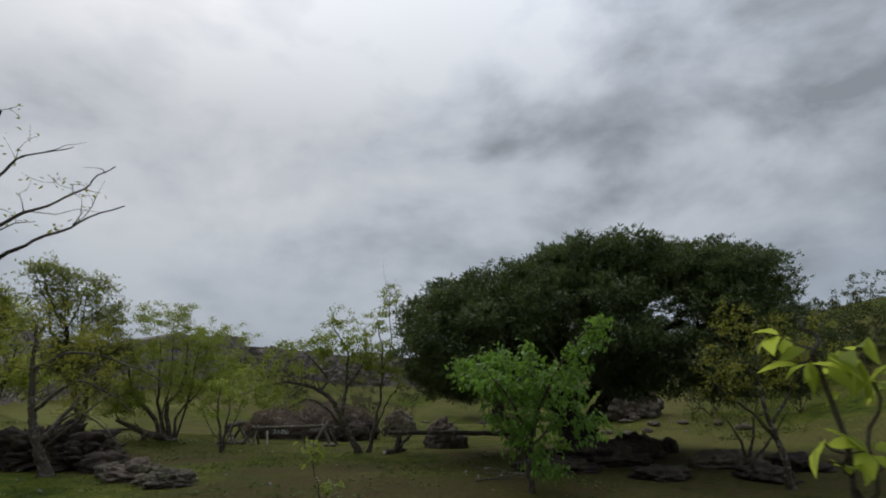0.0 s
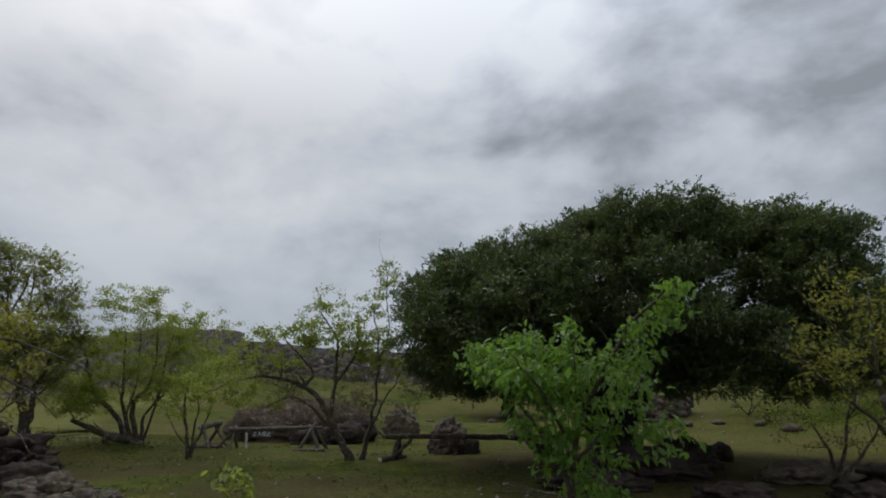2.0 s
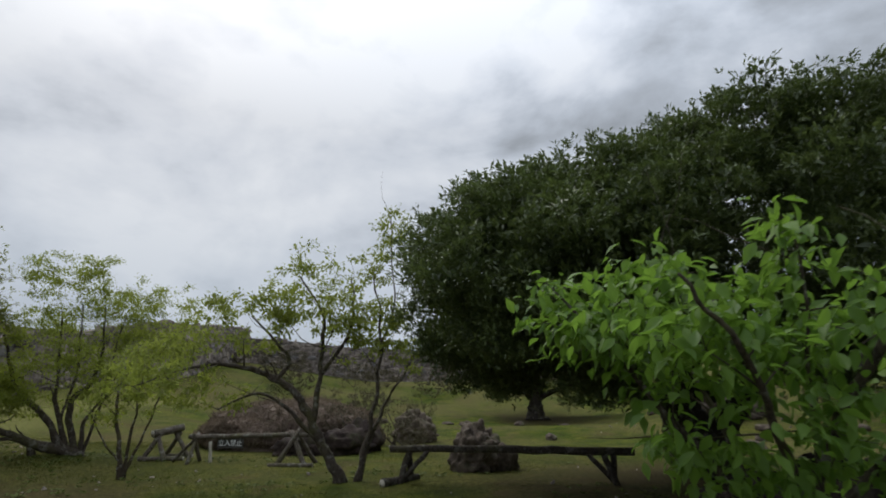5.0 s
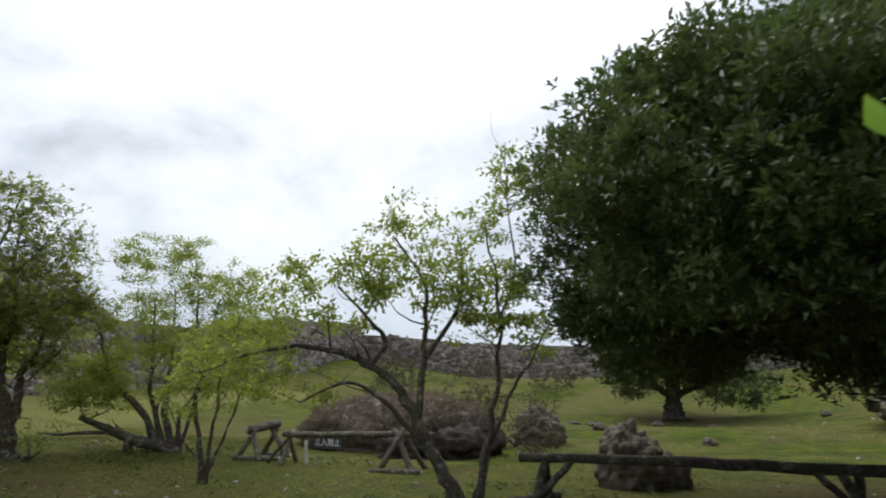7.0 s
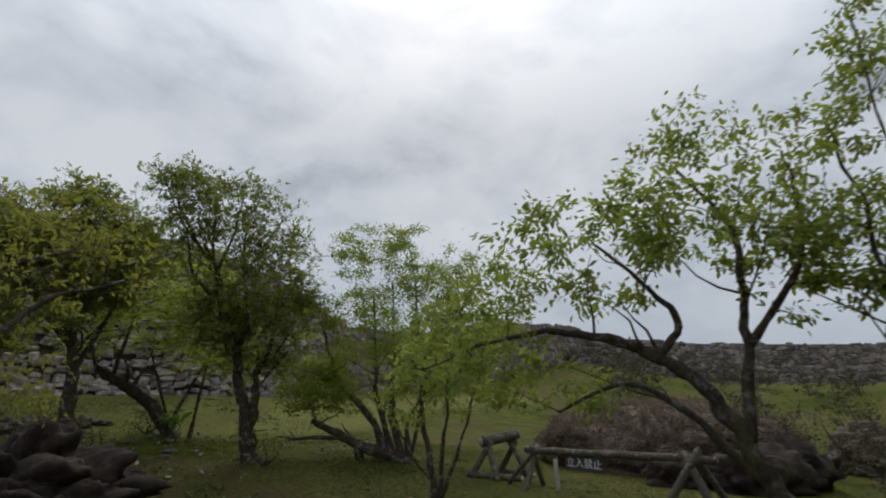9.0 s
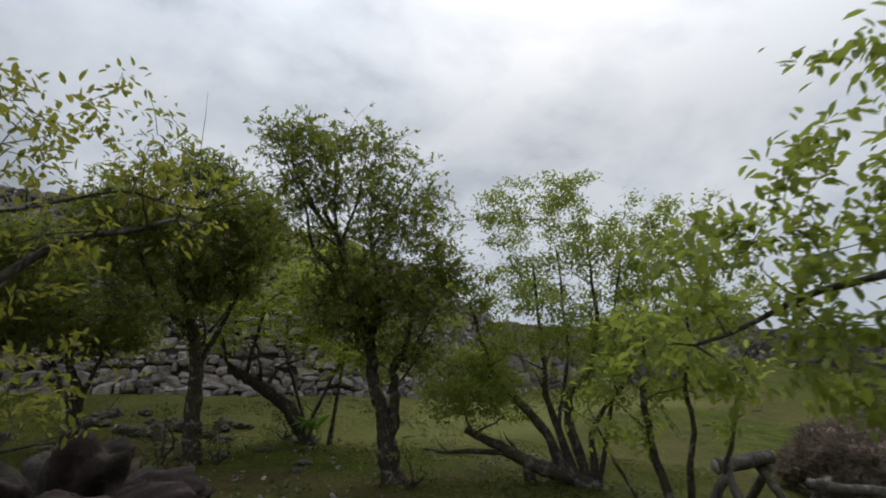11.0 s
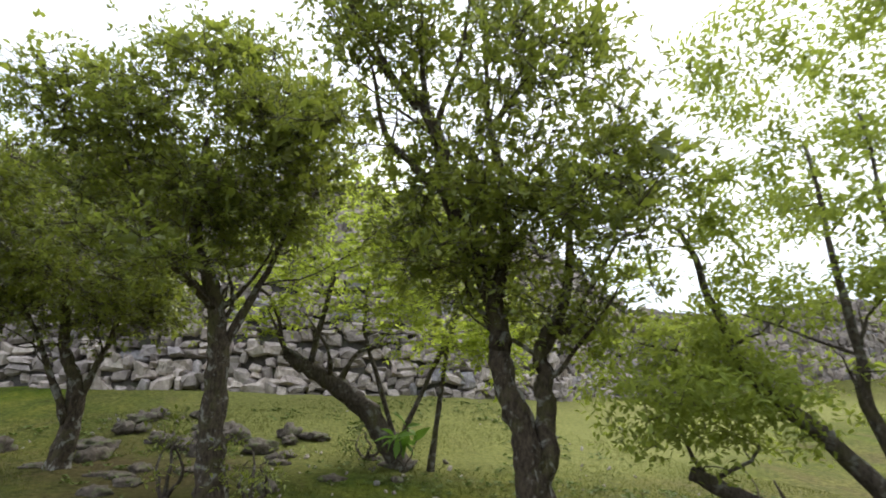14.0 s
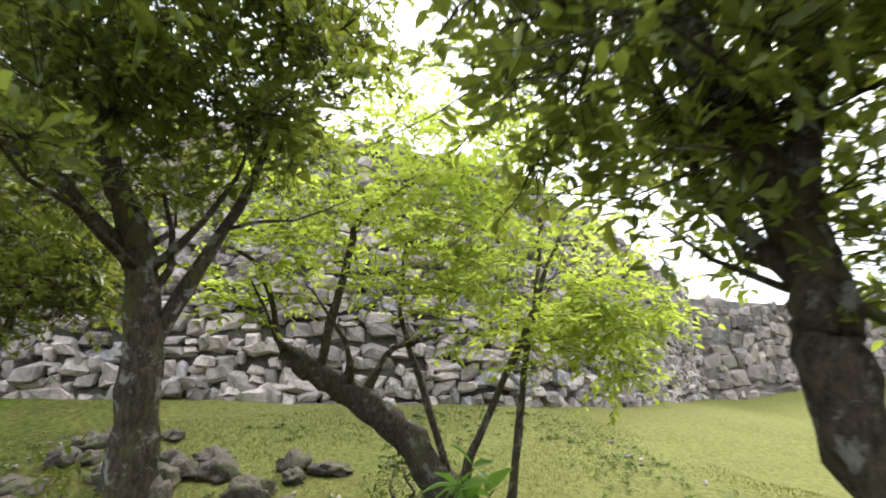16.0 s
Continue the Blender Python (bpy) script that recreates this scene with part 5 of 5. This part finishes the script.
r1, o1 = rail_thing("log_rail", 0.45, 15.65, "long dark log laid on splayed log legs as a barrier")
log("rail", (-1.49, 15.7, 0.53), (2.42, 15.6, 0.50), 0.055, 0.065, M_LOGDARK, r1, o1)
log("leg", (-1.32, 15.55, -0.03), (-1.16, 15.72, 0.50), 0.055, 0.05, M_LOGDARK, r1, o1)
log("leg", (-1.15, 15.95, -0.03), (-1.17, 15.66, 0.50), 0.055, 0.05, M_LOGDARK, r1, o1)
log("brace", (-1.22, 15.6, 0.12), (-0.86, 15.68, 0.49), 0.04, 0.04, M_LOGDARK, r1, o1)
log("foot", (-1.55, 15.35, 0.04), (-1.05, 15.95, 0.05), 0.07, 0.06, M_LOGDARK, r1, o1)
log("leg", (2.10, 15.42, -0.03), (1.93, 15.62, 0.47), 0.055, 0.05, M_LOGDARK, r1, o1)
log("leg", (2.12, 15.85, -0.03), (2.10, 15.60, 0.47), 0.055, 0.05, M_LOGDARK, r1, o1)
log("brace", (2.02, 15.55, 0.10), (1.68, 15.62, 0.47), 0.04, 0.04, M_LOGDARK, r1, o1)

def dead_branch(x, y, turn, seed):
    rnd = random.Random(seed)
    z = ground(x, y)
    top = thing("dead_branch", x, y, z, "grey dead branch lying on bare earth", "branch")
    for name, n, ln, r in (("stem", 1, 1.1, 0.02), ("twig", 4, 0.45, 0.008)):
        for k in range(n):
            t = Tubes()
            a = radians(turn) + (0 if name == "stem" else rnd.uniform(-0.9, 0.9))
            p = Vector((0, 0, 0.02)) if name == "stem" else Vector((math.cos(radians(turn)), math.sin(radians(turn)), 0)) * rnd.uniform(0.3, 0.9) + Vector((0, 0, 0.04))
            pts = [p]
            for q in range(4):
                pts.append(pts[-1] + Vector((math.cos(a + rnd.gauss(0, 0.25)), math.sin(a + rnd.gauss(0, 0.25)), (0.02 if name == "stem" else 0.25) + rnd.gauss(0, 0.08))) * ln / 4)
            t.add(pts, [r * (1 - 0.18 * q) for q in range(5)], 6, 0.08, rnd)
            t.make(name, M_LOG, top)


dead_branch(0.6, 10.6, 20, 1)
dead_branch(1.6, 11.2, 150, 2)
r2, o2 = rail_thing("log_barrier", -4.7, 17.9, "weathered log barrier on crossed log legs beside the hollow")
log("rail", (-5.98, 18.08, 0.52), (-3.38, 17.65, 0.60), 0.05, 0.045, M_LOG, r2, o2)
for s in (-1, 1):
    log("leg", (-5.95 + 0.10, 18.08 + 0.30 * s, -0.03), (-5.85, 18.08 - 0.10 * s, 0.60), 0.04, 0.035, M_LOG, r2, o2)
log("brace", (-6.35, 18.2, 0.02), (-5.85, 18.1, 0.50), 0.035, 0.03, M_LOG, r2, o2)
log("stake", (-5.45, 17.98, -0.03), (-5.50, 18.0, 0.44), 0.035, 0.03, M_CUT, r2, o2, "pale grey split stake")
log("leg", (-3.95, 17.45, 0.0), (-3.55, 17.70, 0.72), 0.05, 0.045, M_LOG, r2, o2)
log("leg", (-3.35, 17.45, 0.0), (-3.75, 17.72, 0.66), 0.05, 0.045, M_LOG, r2, o2)
log("leg", (-3.30, 18.05, 0.0), (-3.62, 17.75, 0.64), 0.045, 0.04, M_LOG, r2, o2)
log("foot", (-4.05, 17.40, 0.04), (-3.2, 17.42, 0.04), 0.05, 0.05, M_LOG, r2, o2)

r3, o3 = rail_thing("log_trestle", -6.75, 18.6, "low trestle of crossed weathered logs")
log("beam", (-6.98, 18.45, 0.55), (-6.60, 19.0, 0.66), 0.085, 0.08, M_LOG, r3, o3)
for bx, by, tx, ty in ((-7.15, 18.42, -6.85, 18.55), (-6.60, 18.35, -6.95, 18.60), (-7.05, 19.15, -6.62, 18.95), (-6.35, 18.95, -6.72, 18.92)):
    log("leg", (bx, by, -0.02), (tx, ty, 0.56), 0.05, 0.045, M_LOG, r3, o3)
log("foot", (-7.2, 18.40, 0.05), (-6.25, 18.45, 0.05), 0.05, 0.05, M_LOG, r3, o3)
log("foot", (-7.1, 19.15, 0.05), (-6.3, 18.95, 0.05), 0.045, 0.045, M_LOG, r3, o3)


def sign():
    z = ground(-5.05, 18.0)
    top = thing("sign", -5.05, 17.93, z, "small dark keep-out sign hung from the log barrier", "sign")
    yaw = math.degrees(math.atan2(17.65 - 18.08, -3.38 + 5.98))
    top.rotation_euler = (0, 0, radians(yaw))
    bm = bmesh.new()
    bmesh.ops.create_cube(bm, size=1.0, matrix=Matrix.Diagonal((0.58, 0.018, 0.19, 1)))
    bmesh.ops.bevel(bm, geom=bm.edges[:], offset=0.003, segments=1, affect="EDGES")
    bmesh.ops.translate(bm, verts=bm.verts, vec=(0, 0, 0.38))
    me = bpy.data.meshes.new("board")
    bm.to_mesh(me); bm.free()
    me.materials.append(M_SIGN)
    b = new("board", me); b.parent = top
    for k in (-0.2, 0.2):
        t = Tubes()
        t.add([(k, 0.0, 0.46), (k, 0.05, 0.56)], [0.006, 0.006], 5)
        t.make("wire", M_LOGDARK, top)
    cu = bpy.data.curves.new("lettering", "FONT")
    cu.body = "立入禁止"
    cu.size, cu.align_x, cu.align_y, cu.extrude = 0.135, "CENTER", "CENTER", 0.002
    tmp = bpy.data.objects.new("lettering_curve", cu)
    scene.collection.objects.link(tmp)
    bpy.context.view_layer.update()
    me = bpy.data.meshes.new_from_object(tmp.evaluated_get(bpy.context.evaluated_depsgraph_get()))
    bpy.data.objects.remove(tmp)
    me.materials.clear()
    me.materials.append(M_LETTER)
    t = new("lettering", me)
    t.parent = top
    t["label"] = "white painted characters"
    t.matrix_basis = pose(0, -0.012, 0.38, 90, 0, 0)


sign()


# ---- dry stone wall: core and single stones ----
def stone_mesh(seed):
    """A rough block of unit size with chamfered, uneven edges."""
    bm = bmesh.new()
    bmesh.ops.create_cube(bm, size=1.0)
    bmesh.ops.bevel(bm, geom=bm.edges[:], offset=0.20, segments=1, affect="EDGES")
    rnd = random.Random(seed)
    sk = (rnd.uniform(-0.32, 0.32), rnd.uniform(-0.22, 0.22))
    for v in bm.verts:
        v.co.x += sk[0] * v.co.z
        v.co.z += sk[1] * v.co.x
        v.co += Vector((rnd.gauss(0, 0.075), rnd.gauss(0, 0.07), rnd.gauss(0, 0.075)))
    me = bpy.data.meshes.new("stone")
    bm.to_mesh(me); bm.free()
    me.materials.append(M_STONE)
    return me


STONES = [stone_mesh(k) for k in range(24)]


class WallLine:
    def __init__(self, line, tops):
        self.p = [Vector((x, y, 0)) for x, y in line]
        self.s = [0.0]
        for a, b in zip(self.p, self.p[1:]):
            self.s.append(self.s[-1] + (b - a).length)
        self.tops = tops

    def at(self, s):
        x = float(np.interp(s, self.s, [p.x for p in self.p]))
        y = float(np.interp(s, self.s, [p.y for p in self.p]))
        a = max(0, min(len(self.p) - 2, int(np.searchsorted(self.s, s)) - 1))
        s0, s1 = max(self.s[0], s - 0.8), min(self.s[-1], s + 0.8)
        d = Vector((float(np.interp(s1, self.s, [p.x for p in self.p]) - np.interp(s0, self.s, [p.x for p in self.p])), float(np.interp(s1, self.s, [p.y for p in self.p]) - np.interp(s0, self.s, [p.y for p in self.p])), 0)).normalized()
        return Vector((x, y, 0)), d, float(np.interp(s, self.s, self.tops))


def stone_wall(name, line, tops, course, near, label, batter=0.10, thick=1.4, seed=1, stone=None, joint=None):
    """near: (s0, s1, height) of the stretch whose stones are parts; the rest is joined."""
    rnd = random.Random(seed)
    w = WallLine(line, tops)
    x0, y0 = line[0]
    core = []
    faces = []
    n = max(2, int(w.s[-1] / 1.2))
    for i in range(n + 1):
        p, d, top = w.at(w.s[-1] * i / n)
        out = Vector((d.y, -d.x, 0))
        g = ground(p.x, p.y)
        top -= 0.06
        for dep, z, lean in ((0.02, g - 0.6, 0.0), (0.02, top, batter * (top - g)), (thick, top, 0.0), (thick, g - 0.6, 0.0)):
            core.append(p - out * (dep + lean) + Vector((0, 0, z)))
        if i:
            a, b = (i - 1) * 4, i * 4
            for k in range(4):
                faces.append((a + k, b + k, b + (k + 1) % 4, a + (k + 1) % 4))
    faces += [(3, 2, 1, 0), (n * 4, n * 4 + 1, n * 4 + 2, n * 4 + 3)]
    wall = mesh_object(name, core, faces, joint or M_JOINT, smooth=False)
    tagged(wall, label, "wall", kind="structure")
    av, af, count = [], [], 0
    h = 0.0
    while h < 9:
        ch = course * rnd.uniform(0.7, 1.25)
        s = rnd.uniform(0, 0.3)
        while s < w.s[-1] - 0.1:
            wd = course * rnd.choice((0.6, 0.9, 1.1, 1.3, 1.6, 2.1)) * rnd.uniform(0.85, 1.15)
            p, d, top = w.at(s + wd / 2)
            out = Vector((d.y, -d.x, 0))
            g = ground(p.x, p.y) - 0.15
            z = g + h + ch / 2 + rnd.gauss(0, 0.06) + 0.22 * noise.noise(Vector((s * 0.7, h * 0.9, seed)))
            if z + ch * 0.5 < top + 0.12 + rnd.gauss(0, 0.06):
                dep = rnd.uniform(0.28, 0.42)
                c = p - out * (0.10 + batter * h + rnd.gauss(0, 0.03)) + Vector((0, 0, z))
                sub = 2 if (rnd.random() < 0.16 and ch > course * 0.9) else 1
                yaw = math.atan2(d.y, d.x)
                for q in range(sub):
                    hz = ch / sub
                    m = Matrix.Translation(c + Vector((0, 0, (q - (sub - 1) / 2) * hz))) @ Euler((rnd.gauss(0, 0.09), rnd.gauss(0, 0.13), yaw + rnd.gauss(0, 0.11))).to_matrix().to_4x4() @ Matrix.Diagonal((wd * 1.03, dep, hz * 1.06, 1))
                    me = STONES[rnd.randrange(len(STONES))]
                    if near and near[0] < s < near[1] and h < near[2] and count < 300:
                        ob = new("stone", me)
                        ob.parent = wall
                        ob.matrix_basis = m
                        count += 1
                    else:
                        k0 = len(av)
                        av.extend([m @ v.co for v in me.vertices])
                        af.extend([tuple(k0 + i for i in f.vertices) for f in me.polygons])
            s += wd
        h += ch
    rest = mesh_object("stones", av, af, stone or M_STONE, wall, smooth=False)
    rest["kind"] = "stuff"
    return wall


stone_wall("wall_west", WALL_LINE[:7], WALL_TOP[:7], 0.24, (18.5, 27.5, 2.4), "tall curved dry stone wall of rough grey limestone blocks", seed=2)
stone_wall("wall_north_west", WALL_LINE[6:], WALL_TOP[6:], 0.42, None, "coursed dry stone wall of grey limestone slabs", seed=3, stone=M_STONE_FAR, joint=M_JOINT_FAR)
stone_wall("wall_north", [(-25.5, 64.5), (-20.0, 65.0), (-12.0, 68.0), (2.0, 71.0), (20.0, 70.0), (40.0, 62.0)], [7.3, 7.0, 6.3, 6.0, 5.8, 6.4], 0.42, None, "long distant dry stone wall of grey rubble", seed=4, stone=M_STONE_FAR, joint=M_JOINT_FAR)


# ---- grass ----
def grass():
    rng = np.random.default_rng(77)
    pts = []
    for x0, x1, y0, y1, n in ((-12, 3.5, 9, 22, 42000), (-18.5, -8, 12.5, 22, 52000), (-9, 4, 3, 10, 9000)):
        p = np.stack([rng.uniform(x0, x1, n), rng.uniform(y0, y1, n)], 1)
        pts.append(p)
    pts = np.concatenate(pts)
    keep = [i for i, (x, y) in enumerate(pts) if noise.noise(Vector((x * 0.6, y * 0.6, 3.0))) + rng.normal(0, 0.18) > -0.08 + bare_shade(x, y)]
    pts = pts[keep]
    at = np.array([(x, y, ground(x, y) - 0.005) for x, y in pts])
    hd = np.tile([0, 0, 1.0], (len(at), 1)) + rng.normal(0, 0.45, (len(at), 3))
    v, f = leaf_cloud(rng, at, hd, 0.042, 0.20, LEAF_PLAIN, 0.1, 0.0, 1.0)
    g = fast_mesh("grass", v, f, 3, M_GRASS)
    tagged(g, "short uneven meadow grass blades", "grass", kind="stuff")


grass()


def pebbles():
    rng = np.random.default_rng(79)
    rnd = random.Random(79)
    av, af = [], []
    base = [v.co.copy() for v in STONES[3].vertices]
    fac = [tuple(f.vertices) for f in STONES[3].polygons]
    for x0, x1, y0, y1, n in ((-18.3, -9.5, 12.5, 21, 420), (-9, 3, 8, 19, 120), (4, 12, 20, 32, 160)):
        for _ in range(n):
            x, y = rnd.uniform(x0, x1), rnd.uniform(y0, y1)
            if noise.noise(Vector((x * 0.4, y * 0.4, 12.0))) < -0.05 or x < wall_x(y) + 0.3:
                continue
            s = 0.018 + 0.05 * rnd.random() ** 3
            m = Matrix.Translation((x, y, ground(x, y) + s * 0.2)) @ Euler((rnd.random(), rnd.random(), rnd.random() * 6)).to_matrix().to_4x4() @ Matrix.Diagonal((s * 1.5, s, s * 0.8, 1))
            k = len(av)
            av.extend([m @ q for q in base])
            af.extend([tuple(k + i for i in f) for f in fac])
    tagged(mesh_object("pebbles", av, af, M_STONE), "small pale stones scattered in the turf", "stones", kind="stuff")


def weeds():
    """Flat rosettes of broad-leaved weeds and clover in patches."""
    rng = np.random.default_rng(80)
    at, hd = [], []
    for x0, x1, y0, y1, n in ((-18, -8, 12.5, 21, 1500), (-9, 3, 9, 19, 1100)):
        for x, y in np.stack([rng.uniform(x0, x1, n), rng.uniform(y0, y1, n)], 1):
            if noise.noise(Vector((x * 0.5, y * 0.5, 21.0))) < 0.02 or x < wall_x(y) + 0.3:
                continue
            k = 7
            a = rng.uniform(0, 2 * math.pi, k)
            at.append(np.tile([x, y, ground(x, y) + 0.012], (k, 1)) + rng.normal(0, 0.02, (k, 3)) * [1, 1, 0.2])
            hd.append(np.stack([np.cos(a), np.sin(a), rng.uniform(0.15, 0.9, k)], 1))
    v, f = leaf_cloud(rng, np.concatenate(at), np.concatenate(hd), 0.06, 0.5, LEAF_PLAIN, 0.1, 0.0, 0.3)
    tagged(fast_mesh("weeds", v, f, 3, M_LF_WEED), "low broad-leaved weeds in the turf", "weeds", kind="stuff")


pebbles()
weeds()


def dry_grass():
    """Dry tussocks over the brown outcrop."""
    rng = np.random.default_rng(78)
    ob = bpy.data.objects["rock_outcrop"]
    me = ob.data
    co = np.empty(len(me.vertices) * 3, np.float32)
    me.vertices.foreach_get("co", co)
    co = co.reshape(-1, 3)
    m = np.array(ob.matrix_basis)
    w = co @ m[:3, :3].T + m[:3, 3]
    w = w[(w[:, 2] > 0.05)]
    at = w[rng.integers(0, len(w), 16000)] + rng.normal(0, 0.03, (16000, 3))
    hd = np.tile([0.1, -0.5, 0.5], (len(at), 1)) + rng.normal(0, 0.45, (len(at), 3))
    v, f = leaf_cloud(rng, at, hd, 0.16, 0.10, LEAF_PLAIN, 0.1, 0.2, 1.0)
    tagged(fast_mesh("dry_grass", v, f, 3, M_DRYGRASS), "dry brown grass on the outcrop", "grass", kind="stuff")


dry_grass()
